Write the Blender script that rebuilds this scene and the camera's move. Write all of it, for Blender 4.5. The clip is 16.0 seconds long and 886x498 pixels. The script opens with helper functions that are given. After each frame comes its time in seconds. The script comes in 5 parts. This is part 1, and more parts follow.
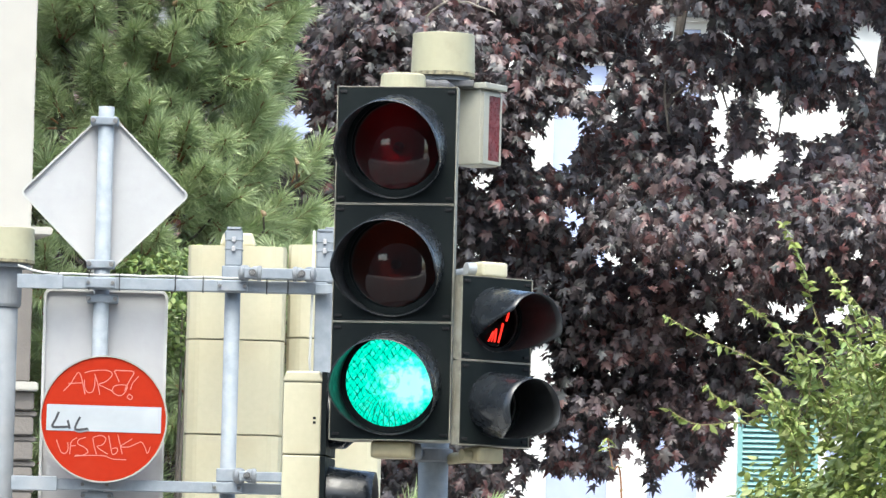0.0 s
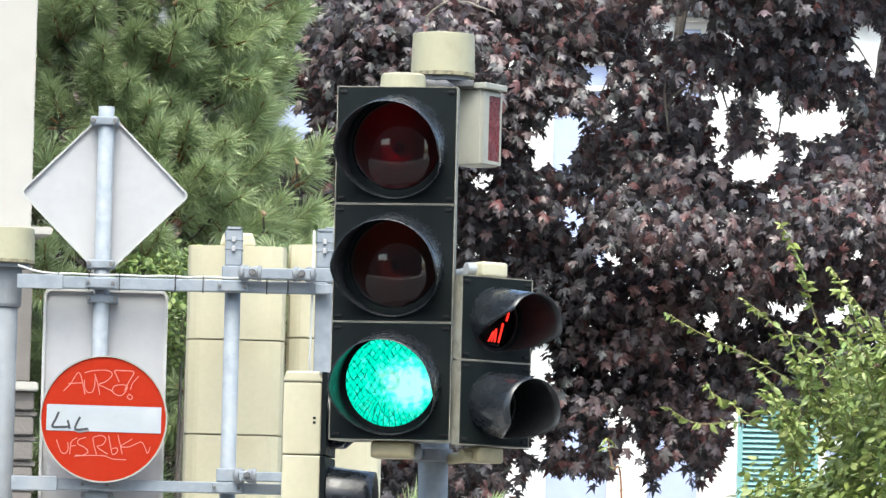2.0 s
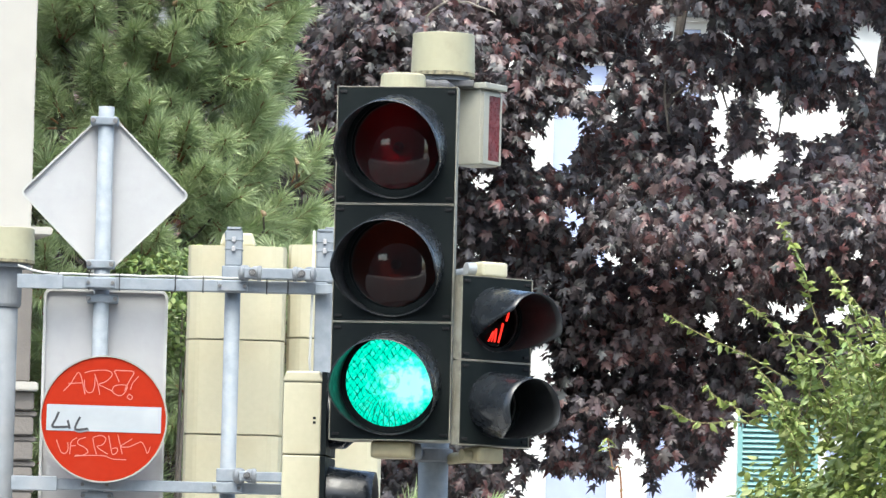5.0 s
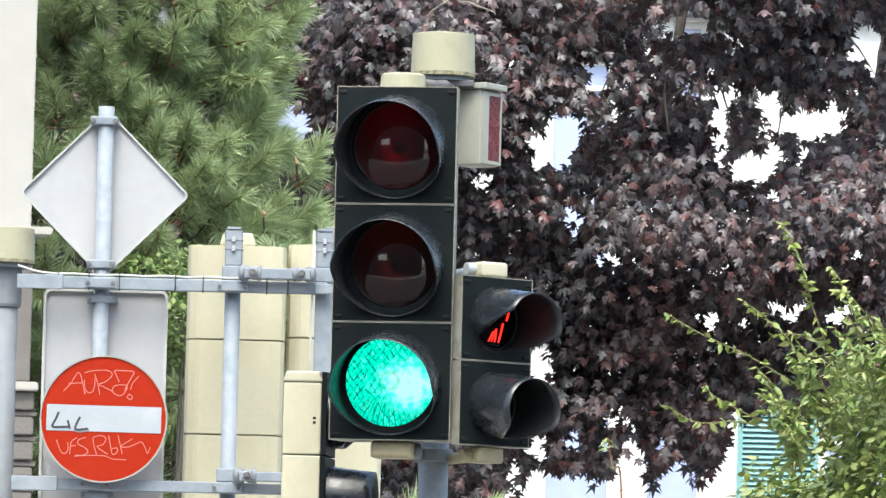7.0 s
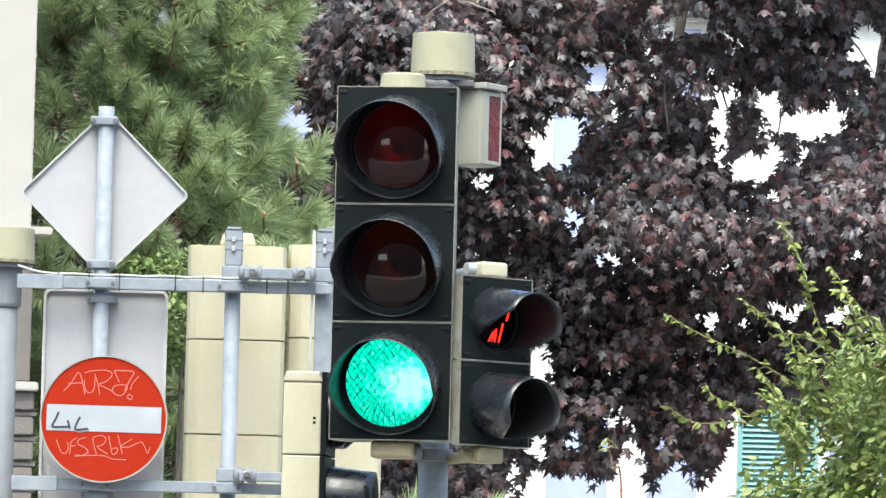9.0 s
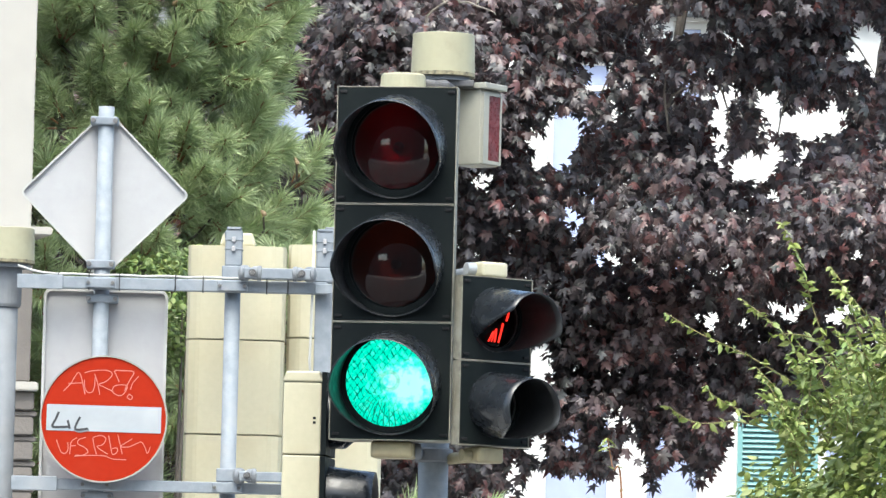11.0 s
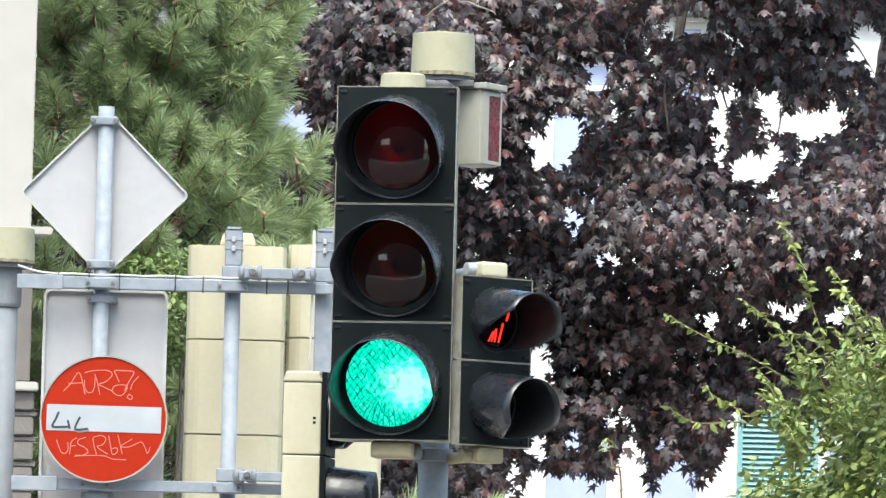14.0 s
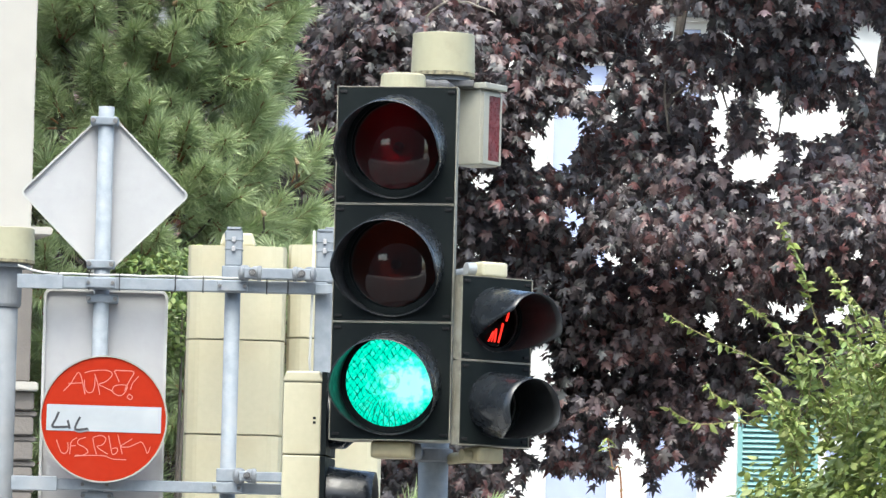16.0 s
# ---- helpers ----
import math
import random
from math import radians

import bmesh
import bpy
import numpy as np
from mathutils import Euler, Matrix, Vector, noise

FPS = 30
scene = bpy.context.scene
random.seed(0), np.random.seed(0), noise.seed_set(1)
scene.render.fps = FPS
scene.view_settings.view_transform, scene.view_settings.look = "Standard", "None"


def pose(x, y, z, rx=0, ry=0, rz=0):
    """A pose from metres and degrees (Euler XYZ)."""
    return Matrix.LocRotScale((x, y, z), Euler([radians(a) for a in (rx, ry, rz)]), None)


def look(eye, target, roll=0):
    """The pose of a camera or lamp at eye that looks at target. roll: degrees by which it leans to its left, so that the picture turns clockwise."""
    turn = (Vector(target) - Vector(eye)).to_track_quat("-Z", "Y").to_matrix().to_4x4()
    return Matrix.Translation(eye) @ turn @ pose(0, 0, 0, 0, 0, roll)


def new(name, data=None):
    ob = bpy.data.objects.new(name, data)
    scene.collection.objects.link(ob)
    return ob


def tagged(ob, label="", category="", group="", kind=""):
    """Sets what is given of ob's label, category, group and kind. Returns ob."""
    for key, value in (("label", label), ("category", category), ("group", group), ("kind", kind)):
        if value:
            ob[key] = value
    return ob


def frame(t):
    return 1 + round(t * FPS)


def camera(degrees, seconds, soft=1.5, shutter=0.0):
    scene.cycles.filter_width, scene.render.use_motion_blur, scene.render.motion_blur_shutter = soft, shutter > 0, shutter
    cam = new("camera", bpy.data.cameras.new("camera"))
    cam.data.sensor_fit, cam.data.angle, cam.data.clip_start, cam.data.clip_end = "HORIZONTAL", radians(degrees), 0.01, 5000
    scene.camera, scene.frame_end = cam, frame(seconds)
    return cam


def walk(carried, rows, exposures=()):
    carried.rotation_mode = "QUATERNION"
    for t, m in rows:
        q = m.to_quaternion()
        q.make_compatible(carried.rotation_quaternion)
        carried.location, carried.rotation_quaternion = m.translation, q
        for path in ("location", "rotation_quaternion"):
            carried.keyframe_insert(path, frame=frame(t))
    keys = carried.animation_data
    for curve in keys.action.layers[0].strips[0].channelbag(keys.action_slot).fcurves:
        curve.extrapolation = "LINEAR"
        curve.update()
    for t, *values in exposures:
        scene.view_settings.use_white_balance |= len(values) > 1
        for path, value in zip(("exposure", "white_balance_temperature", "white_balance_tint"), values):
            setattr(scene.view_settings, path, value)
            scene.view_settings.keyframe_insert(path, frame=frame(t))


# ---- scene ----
cam = camera(8.6, 16.0, soft=1.4)
EYE = (0.0, 0.0, 1.6)
AIM = (0.0, 20.0, 1.6 + 20.0 * math.tan(radians(4.6)))
walk(cam, [(0.0, look(EYE, AIM, 1.4)), (16.0, look(EYE, AIM, 1.4))], [(0.0, 1.96, 6120, 1), (0.6, 1.94, 6120, 1), (3.0, 1.91, 6120, 1), (9.0, 1.89, 6120, 1), (16.0, 1.87, 6120, 1)])

# ---- light ----
world = bpy.data.worlds.new("world")
scene.world = world
world.use_nodes = True
wn = world.node_tree
sky = wn.nodes.new("ShaderNodeTexSky")
sky.sky_type, sky.sun_disc = "NISHITA", False
SUN_EL, SUN_AZ = radians(60), radians(186)      # azimuth clockwise from +Y
sky.sun_elevation, sky.sun_rotation = SUN_EL, SUN_AZ
sky.air_density, sky.dust_density, sky.ozone_density = 1.0, 5.0, 1.0
wn.nodes["Background"].inputs["Strength"].default_value = 0.15
wn.links.new(sky.outputs[0], wn.nodes["Background"].inputs["Color"])
sun = new("sun", bpy.data.lights.new("sun", "SUN"))
sun.data.energy, sun.data.angle, sun.data.color = 0.75, radians(32), (1.0, 0.97, 0.93)
sun.matrix_world = look((math.sin(SUN_AZ) * math.cos(SUN_EL) * 60, math.cos(SUN_AZ) * math.cos(SUN_EL) * 60, math.sin(SUN_EL) * 60), (0, 0, 0))


# ---- materials ----
def mat(name, base, rough=0.5, metal=0.0, second=None, scale=8.0, amount=0.5, bump=0.0, bump_scale=60.0,
        island=False, per_object=False, spec=0.5, coat=0.0, stain=None, stain_scale=2.0, stain_amount=0.5, translucent=0.0):
    m = bpy.data.materials.new(name)
    m.use_nodes = True
    nt = m.node_tree
    n, l = nt.nodes, nt.links
    b = n["Principled BSDF"]
    b.inputs["Roughness"].default_value = rough
    b.inputs["Metallic"].default_value = metal
    b.inputs["Specular IOR Level"].default_value = spec
    b.inputs["Coat Weight"].default_value = coat
    co = n.new("ShaderNodeTexCoord")
    second = second or tuple(c * 0.75 for c in base)

    def noise_fac(s, lo, hi, detail=5.0):
        t = n.new("ShaderNodeTexNoise")
        t.inputs["Scale"].default_value, t.inputs["Detail"].default_value = s, detail
        l.new(co.outputs["Object"], t.inputs["Vector"])
        r = n.new("ShaderNodeMapRange")
        r.inputs["From Min"].default_value, r.inputs["From Max"].default_value = lo, hi
        l.new(t.outputs["Fac"], r.inputs["Value"])
        return r.outputs[0]

    def mix(fac, a, bcol):
        x = n.new("ShaderNodeMix")
        x.data_type = "RGBA"
        l.new(fac, x.inputs["Factor"])
        for sock, v in (("A", a), ("B", bcol)):
            s = [i for i in x.inputs if i.name == sock and i.type == "RGBA"][0]
            if isinstance(v, tuple):
                s.default_value = (*v, 1)
            else:
                l.new(v, s)
        return [o for o in x.outputs if o.type == "RGBA"][0]

    def scaled(fac, k):
        q = n.new("ShaderNodeMath")
        q.operation = "MULTIPLY"
        q.inputs[1].default_value = k
        l.new(fac, q.inputs[0])
        return q.outputs[0]

    if island:
        g = n.new("ShaderNodeNewGeometry")
        fac = g.outputs["Random Per Island"]
    elif per_object:
        g = n.new("ShaderNodeObjectInfo")
        fac = g.outputs["Random"]
    else:
        fac = scaled(noise_fac(scale, 0.35, 0.7), amount)
    if isinstance(second, list):
        ramp = n.new("ShaderNodeValToRGB")
        e = ramp.color_ramp.elements
        e[0].color = (*base, 1)
        e[1].color = (*second[-1], 1)
        for k, c in enumerate(second[:-1]):
            q = e.new((k + 1) / len(second))
            q.color = (*c, 1)
        l.new(fac, ramp.inputs[0])
        col = ramp.outputs[0]
    else:
        col = mix(fac, base, second)
    fine = noise_fac(scale * 9, 0.3, 0.75)
    col = mix(scaled(fine, 0.22), col, tuple(c * 0.7 for c in base))
    if stain:
        col = mix(scaled(noise_fac(stain_scale, 0.52, 0.72, 8.0), stain_amount), col, stain)
    l.new(col, b.inputs["Base Color"])
    rr = n.new("ShaderNodeMapRange")
    rr.inputs["To Min"].default_value, rr.inputs["To Max"].default_value = max(0.02, rough - 0.1), min(1, rough + 0.12)
    l.new(noise_fac(scale * 3, 0.3, 0.7), rr.inputs["Value"])
    l.new(rr.outputs[0], b.inputs["Roughness"])
    if bump:
        t = n.new("ShaderNodeTexNoise")
        t.inputs["Scale"].default_value, t.inputs["Detail"].default_value = bump_scale, 4
        l.new(co.outputs["Object"], t.inputs["Vector"])
        bp = n.new("ShaderNodeBump")
        bp.inputs["Strength"].default_value, bp.inputs["Distance"].default_value = bump, 0.01
        l.new(t.outputs["Fac"], bp.inputs["Height"])
        l.new(bp.outputs[0], b.inputs["Normal"])
    if translucent:
        tr = n.new("ShaderNodeBsdfTranslucent")
        l.new(col, tr.inputs["Color"])
        ms = n.new("ShaderNodeMixShader")
        ms.inputs[0].default_value = translucent
        l.new(b.outputs[0], ms.inputs[1])
        l.new(tr.outputs[0], ms.inputs[2])
        l.new(ms.outputs[0], n["Material Output"].inputs["Surface"])
    return m


CREAM = mat("cream_enamel", (0.445, 0.415, 0.295), 0.42, second=(0.405, 0.375, 0.262), scale=5, stain=(0.38, 0.32, 0.2), stain_scale=7, stain_amount=0.3, bump=0.05)
CREAM_CAP = mat("dull_cream_enamel", (0.300, 0.285, 0.190), 0.5, second=(0.265, 0.25, 0.165), scale=5, stain=(0.2, 0.18, 0.12), stain_scale=14, stain_amount=0.45, bump=0.05)
GRIME = mat("grimy_cream_enamel", (0.25, 0.225, 0.14), 0.7, second=(0.10, 0.085, 0.05), scale=40, amount=1.0, stain=(0.03, 0.026, 0.02), stain_scale=55, stain_amount=1.0)
CREAM_OLD = mat("aged_cream_enamel", (0.29, 0.25, 0.14), 0.5, second=(0.23, 0.195, 0.105), scale=9, stain=(0.2, 0.16, 0.1), stain_scale=16, stain_amount=0.6, bump=0.08)
FLANGE = mat("dirty_pale_flange", (0.255, 0.245, 0.20), 0.55, second=(0.15, 0.138, 0.105), scale=14, amount=1.0, stain=(0.07, 0.062, 0.05), stain_scale=22, stain_amount=0.7)
BOX_GREY = mat("pale_grey_enamel", (0.29, 0.285, 0.24), 0.45, scale=6, stain=(0.3, 0.28, 0.22), stain_scale=9, stain_amount=0.4)
DOOR = mat("dark_green_black_plastic", (0.0060, 0.0085, 0.0088), 0.55, second=(0.011, 0.014, 0.0145), scale=7, bump=0.05, stain=(0.02, 0.022, 0.022), stain_scale=12, stain_amount=0.35, spec=0.08)
VISOR = mat("black_visor_plastic", (0.012, 0.014, 0.017), 0.24, second=(0.017, 0.020, 0.024), spec=0.42, scale=10, bump=0.04, stain=(0.05, 0.05, 0.052), stain_scale=9, stain_amount=0.3)
VISOR_LINING = mat("satin_black_lining", (0.019, 0.020, 0.021), 0.40, spec=0.45, scale=10)
RUBBER = mat("black_rubber", (0.014, 0.014, 0.015), 0.7, spec=0.12, scale=20)
GALV = mat("galvanised_steel", (0.235, 0.257, 0.282), 0.7, 0.1, second=(0.165, 0.188, 0.216), spec=0.3, scale=22, amount=1.0, stain=(0.30, 0.31, 0.32), stain_scale=11, stain_amount=0.6, bump=0.06, bump_scale=90)
GALV_OLD = mat("weathered_galvanised_steel", (0.185, 0.197, 0.21), 0.7, 0.1, spec=0.3, second=(0.14, 0.15, 0.162), scale=9, amount=0.9, stain=(0.2, 0.2, 0.2), stain_scale=6, stain_amount=0.5, bump=0.1)
ALU = mat("bare_aluminium_sheet", (0.35, 0.35, 0.355), 0.55, 0.15, second=(0.31, 0.305, 0.305), scale=3, stain=(0.45, 0.44, 0.43), stain_scale=3.5, stain_amount=0.35, bump=0.03)
ALU_RIM = mat("aluminium_rim", (0.40, 0.40, 0.385), 0.5, 0.2, scale=9, stain=(0.3, 0.29, 0.27), stain_scale=14, stain_amount=0.5)
CAST = mat("dull_cast_iron_grey", (0.135, 0.135, 0.14), 0.7, 0.1, second=(0.09, 0.088, 0.088), spec=0.3, scale=18, amount=1.0, stain=(0.06, 0.05, 0.045), stain_scale=24, stain_amount=0.7, bump=0.15)
STEEL_DARK = mat("dull_bolt_steel", (0.16, 0.155, 0.15), 0.5, 0.7, scale=40)
SIGN_RED = mat("red_reflective_sheet", (0.268, 0.017, 0.005), 0.6, spec=0.08, second=(0.245, 0.013, 0.003), scale=5, stain=(0.28, 0.026, 0.010), stain_scale=8, stain_amount=0.4)
SIGN_WHITE = mat("white_reflective_sheet", (0.30, 0.32, 0.335), 0.5, scale=4, amount=0.15, stain=(0.40, 0.41, 0.42), stain_scale=9, stain_amount=0.4)
SCRAWL_PINK = mat("pale_scratch_paint", (0.46, 0.15, 0.11), 0.6, scale=40)
SMUDGE = mat("grey_smudge", (0.16, 0.165, 0.17), 0.6, scale=40)
SCRAWL_BLACK = mat("black_marker", (0.025, 0.025, 0.03), 0.5, scale=40)
CABLE_WHITE = mat("white_cable_sheath", (0.40, 0.40, 0.375), 0.5, scale=20)
CABLE_BLACK = mat("black_cable_tie", (0.015, 0.015, 0.016), 0.5, scale=20)
PANEL_RED = mat("red_translucent_panel", (0.115, 0.008, 0.011), 0.3, second=(0.06, 0.012, 0.014), scale=26, amount=1.0, stain=(0.20, 0.07, 0.075), stain_scale=22, stain_amount=0.5, spec=0.25)
PLASTER_PALE = mat("pale_plaster", (0.340, 0.326, 0.300), 0.85, scale=0.7, second=(0.335, 0.315, 0.275), stain=(0.30, 0.28, 0.235), stain_scale=1.4, stain_amount=0.5, bump=0.05, bump_scale=70)
PLASTER_BROWN = mat("grey_brown_plaster", (0.148, 0.133, 0.12), 0.9, scale=1.5, second=(0.13, 0.115, 0.102), stain=(0.09, 0.08, 0.072), stain_scale=3, stain_amount=0.5, bump=0.3, bump_scale=60)
STONE_TRIM = mat("light_stone_trim", (0.38, 0.36, 0.32), 0.8, scale=3, stain=(0.3, 0.28, 0.25), stain_scale=6, stain_amount=0.5, bump=0.2)
HOUSE_WHITE = mat("white_facade_paint", (0.66, 0.65, 0.615), 0.85, scale=0.6, amount=0.12, second=(0.63, 0.61, 0.565), stain=(0.58, 0.575, 0.56), stain_scale=0.9, stain_amount=0.2, bump=0.1)
FRIEZE = mat("tan_frieze_paint", (0.30, 0.23, 0.165), 0.85, scale=2, bump=0.1)
SHUTTER = mat("teal_shutter_paint", (0.17, 0.32, 0.31), 0.5, second=(0.13, 0.285, 0.275), scale=5, stain=(0.08, 0.25, 0.24), stain_scale=6, stain_amount=0.4)
ROOF = mat("roof_tile", (0.22, 0.10, 0.07), 0.8, scale=5, bump=0.4, bump_scale=20)
ASPHALT = mat("asphalt", (0.055, 0.055, 0.057), 0.85, scale=1.2, second=(0.04, 0.04, 0.042), bump=0.4, bump_scale=120, stain=(0.08, 0.08, 0.08), stain_scale=0.6)
PAVING = mat("concrete_paving", (0.30, 0.29, 0.27), 0.85, scale=1.5, bump=0.2, bump_scale=80, stain=(0.2, 0.19, 0.18), stain_scale=1.0)
KERB = mat("granite_kerb", (0.36, 0.36, 0.35), 0.8, scale=25, amount=0.9, bump=0.2)
GRAVEL = mat("gravel_ground", (0.21, 0.20, 0.185), 0.95, scale=3, second=(0.16, 0.152, 0.14), bump=0.5, bump_scale=60)
BARK = mat("grey_brown_bark", (0.10, 0.085, 0.07), 0.9, scale=12, second=(0.06, 0.05, 0.042), bump=0.6, bump_scale=50)
TWIG = mat("pale_dead_twig", (0.24, 0.21, 0.18), 0.8, scale=30)
SHOOT = mat("olive_shoot_bark", (0.22, 0.19, 0.08), 0.6, scale=30)
MAPLE = mat("purple_maple_leaf", (0.075, 0.072, 0.083), 0.41, spec=0.65, second=[(0.112, 0.091, 0.094), (0.077, 0.077, 0.087), (0.144, 0.096, 0.094), (0.069, 0.078, 0.074), (0.118, 0.097, 0.101), (0.088, 0.083, 0.089), (0.140, 0.046, 0.042), (0.130, 0.100, 0.098)], island=True, scale=10, translucent=0.24, stain=(0.21, 0.10, 0.094), stain_scale=1.1, stain_amount=0.34)
PINE_NEEDLE = mat("pine_needle_green", (0.345, 0.425, 0.20), 0.45, second=[(0.385, 0.465, 0.225), (0.265, 0.335, 0.17), (0.57, 0.63, 0.375), (0.365, 0.445, 0.23), (0.455, 0.515, 0.29)], island=True, scale=6, translucent=0.34, stain=(0.24, 0.32, 0.14), stain_scale=4.0, stain_amount=0.35)
CONE = mat("tan_pine_cone", (0.30, 0.22, 0.12), 0.7, second=(0.17, 0.115, 0.06), scale=60, amount=1.0, bump=0.5, bump_scale=120)
PINE_SHOOT = mat("red_brown_pine_shoot", (0.24, 0.115, 0.055), 0.8, scale=20)
SHRUB_LEAF = mat("yellow_green_shrub_leaf", (0.195, 0.255, 0.07), 0.42, second=[(0.28, 0.325, 0.085), (0.13, 0.195, 0.055), (0.38, 0.40, 0.15), (0.16, 0.235, 0.07)], island=True, scale=10, translucent=0.22)
SHRUB_LEAF_ONE = mat("yellow_green_shoot_leaf", (0.25, 0.285, 0.075), 0.42, second=[(0.23, 0.275, 0.065), (0.14, 0.19, 0.05), (0.31, 0.33, 0.11)], per_object=True, scale=10, translucent=0.22)
HEDGE_LEAF = mat("mid_green_bush_leaf", (0.10, 0.16, 0.04), 0.5, second=[(0.19, 0.26, 0.06), (0.09, 0.145, 0.045), (0.30, 0.34, 0.10)], island=True, scale=10, translucent=0.22)
MAPLE_ONE = mat("purple_maple_single_leaf", (0.066, 0.058, 0.074), 0.41, spec=0.65, second=[(0.094, 0.076, 0.09), (0.074, 0.068, 0.084), (0.112, 0.080, 0.088), (0.13, 0.070, 0.074)], per_object=True, scale=10, translucent=0.18)



def glass_mat(name, tint, gloss_rough=0.04, ior=1.5):
    """Coloured lens glass: tinted see-through with a clear gloss."""
    m = bpy.data.materials.new(name)
    m.use_nodes = True
    n, l = m.node_tree.nodes, m.node_tree.links
    n.remove(n["Principled BSDF"])
    t, g, f, x = (n.new("ShaderNode" + k) for k in ("BsdfTransparent", "BsdfGlossy", "Fresnel", "MixShader"))
    t.inputs[0].default_value = (*tint, 1)
    g.inputs["Roughness"].default_value = gloss_rough
    f.inputs["IOR"].default_value = ior
    l.new(f.outputs[0], x.inputs[0])
    l.new(t.outputs[0], x.inputs[1])
    l.new(g.outputs[0], x.inputs[2])
    l.new(x.outputs[0], n["Material Output"].inputs["Surface"])
    return m


LENS_RED = glass_mat("red_lens_glass", (0.38, 0.018, 0.036), 0.06, 1.66)
LENS_AMBER = glass_mat("dark_amber_lens_glass", (0.27, 0.075, 0.042), 0.06, 1.66)
LENS_SMOKE = glass_mat("dark_lens_glass", (0.05, 0.06, 0.06), 0.3, 1.2)
REFLECTOR = mat("lamp_reflector", (0.55, 0.55, 0.55), 0.38, 0.9, scale=20, bump=0.25, bump_scale=45)


# pale blue base colour stands in for the sky mirrored in the glass
def pane_mat():
    m = mat("sky_tinted_pane", (0.40, 0.45, 0.66), 0.06, scale=1, amount=0.1)
    b = m.node_tree.nodes["Principled BSDF"]
    b.inputs["Metallic"].default_value = 0.1
    return m


PANE = pane_mat()


def glow(name, colour, strength):
    m = bpy.data.materials.new(name)
    m.use_nodes = True
    b = m.node_tree.nodes["Principled BSDF"]
    b.inputs["Base Color"].default_value = (*[c * 0.3 for c in colour], 1)
    b.inputs["Emission Color"].default_value = (*colour, 1)
    b.inputs["Emission Strength"].default_value = strength
    return m


RED_GLOW = glow("red_signal_glow", (1.0, 0.022, 0.012), 0.55)


def green_lens_mat():
    """Lit green lens: lamp light spreads from the bulb, broken by the prism ribs of the lens."""
    m = bpy.data.materials.new("lit_green_lens")
    m.use_nodes = True
    n, l = m.node_tree.nodes, m.node_tree.links
    b = n["Principled BSDF"]
    b.inputs["Base Color"].default_value = (0.0, 0.10, 0.06, 1)
    b.inputs["Roughness"].default_value = 0.15
    co = n.new("ShaderNodeTexCoord")

    def math_node(op, a, c=None):
        q = n.new("ShaderNodeMath")
        q.operation = op
        for i, v in enumerate((a, c)):
            if v is None:
                continue
            if isinstance(v, (int, float)):
                q.inputs[i].default_value = v
            else:
                l.new(v, q.inputs[i])
        return q.outputs[0]

    warp = n.new("ShaderNodeTexNoise")
    warp.inputs["Scale"].default_value = 26
    warp.inputs["Detail"].default_value = 3.5
    l.new(co.outputs["Object"], warp.inputs["Vector"])
    sep = n.new("ShaderNodeSeparateXYZ")
    l.new(co.outputs["Object"], sep.inputs[0])
    x, z = sep.outputs["X"], sep.outputs["Z"]
    wob = math_node("MULTIPLY", math_node("SUBTRACT", warp.outputs["Fac"], 0.5), 0.038)
    u = math_node("ADD", math_node("ADD", x, math_node("MULTIPLY", z, 0.75)), wob)
    v = math_node("SUBTRACT", math_node("SUBTRACT", x, math_node("MULTIPLY", z, 0.75)), wob)
    broken = n.new("ShaderNodeTexNoise")
    broken.inputs["Scale"].default_value, broken.inputs["Detail"].default_value = 75, 2
    l.new(co.outputs["Object"], broken.inputs["Vector"])
    lines = []
    for w in (u, v):
        s = math_node("ABSOLUTE", math_node("SINE", math_node("MULTIPLY", w, 126.0)))
        lines.append(math_node("LESS_THAN", s, math_node("MULTIPLY", math_node("SUBTRACT", broken.outputs["Fac"], 0.36), 1.25)))
    fan = math_node("ABSOLUTE", math_node("SINE", math_node("MULTIPLY", math_node("DIVIDE", x, math_node("ADD", math_node("ABSOLUTE", z), 0.03)), 26.0)))
    fan = math_node("MULTIPLY", math_node("LESS_THAN", fan, 0.30), math_node("LESS_THAN", math_node("ADD", z, wob), -0.07))
    rib = math_node("MAXIMUM", math_node("MAXIMUM", lines[0], lines[1]), fan)
    # bulb light: strongest to one side of the middle, with a dim ring round the bulb
    def spot(cx, cz, r):
        d = math_node("SQRT", math_node("ADD", math_node("POWER", math_node("SUBTRACT", x, cx), 2.0), math_node("POWER", math_node("SUBTRACT", z, cz), 2.0)))
        k = n.new("ShaderNodeMapRange")
        k.interpolation_type = "SMOOTHSTEP"
        k.inputs["From Min"].default_value, k.inputs["From Max"].default_value = r, 0.0
        l.new(d, k.inputs["Value"])
        return k.outputs[0], d
    hot, _ = spot(0.085, -0.005, 0.130)
    mid, dist = spot(0.0, 0.0, 0.09)
    low, _ = spot(0.06, -0.05, 0.09)
    power = math_node("MINIMUM", math_node("ADD", math_node("ADD", hot, math_node("MULTIPLY", mid, 0.6)), math_node("MULTIPLY", low, 0.5)), 1.15)
    ring = math_node("LESS_THAN", math_node("ABSOLUTE", math_node("SUBTRACT", dist, 0.030)), 0.007)
    cut = math_node("MULTIPLY", rib, math_node("SUBTRACT", 1.0, math_node("MINIMUM", math_node("MULTIPLY", power, 1.25), 1.0)))
    dim = math_node("MAXIMUM", math_node("MULTIPLY", cut, 0.80), math_node("MULTIPLY", math_node("MULTIPLY", ring, broken.outputs["Fac"]), 0.75))
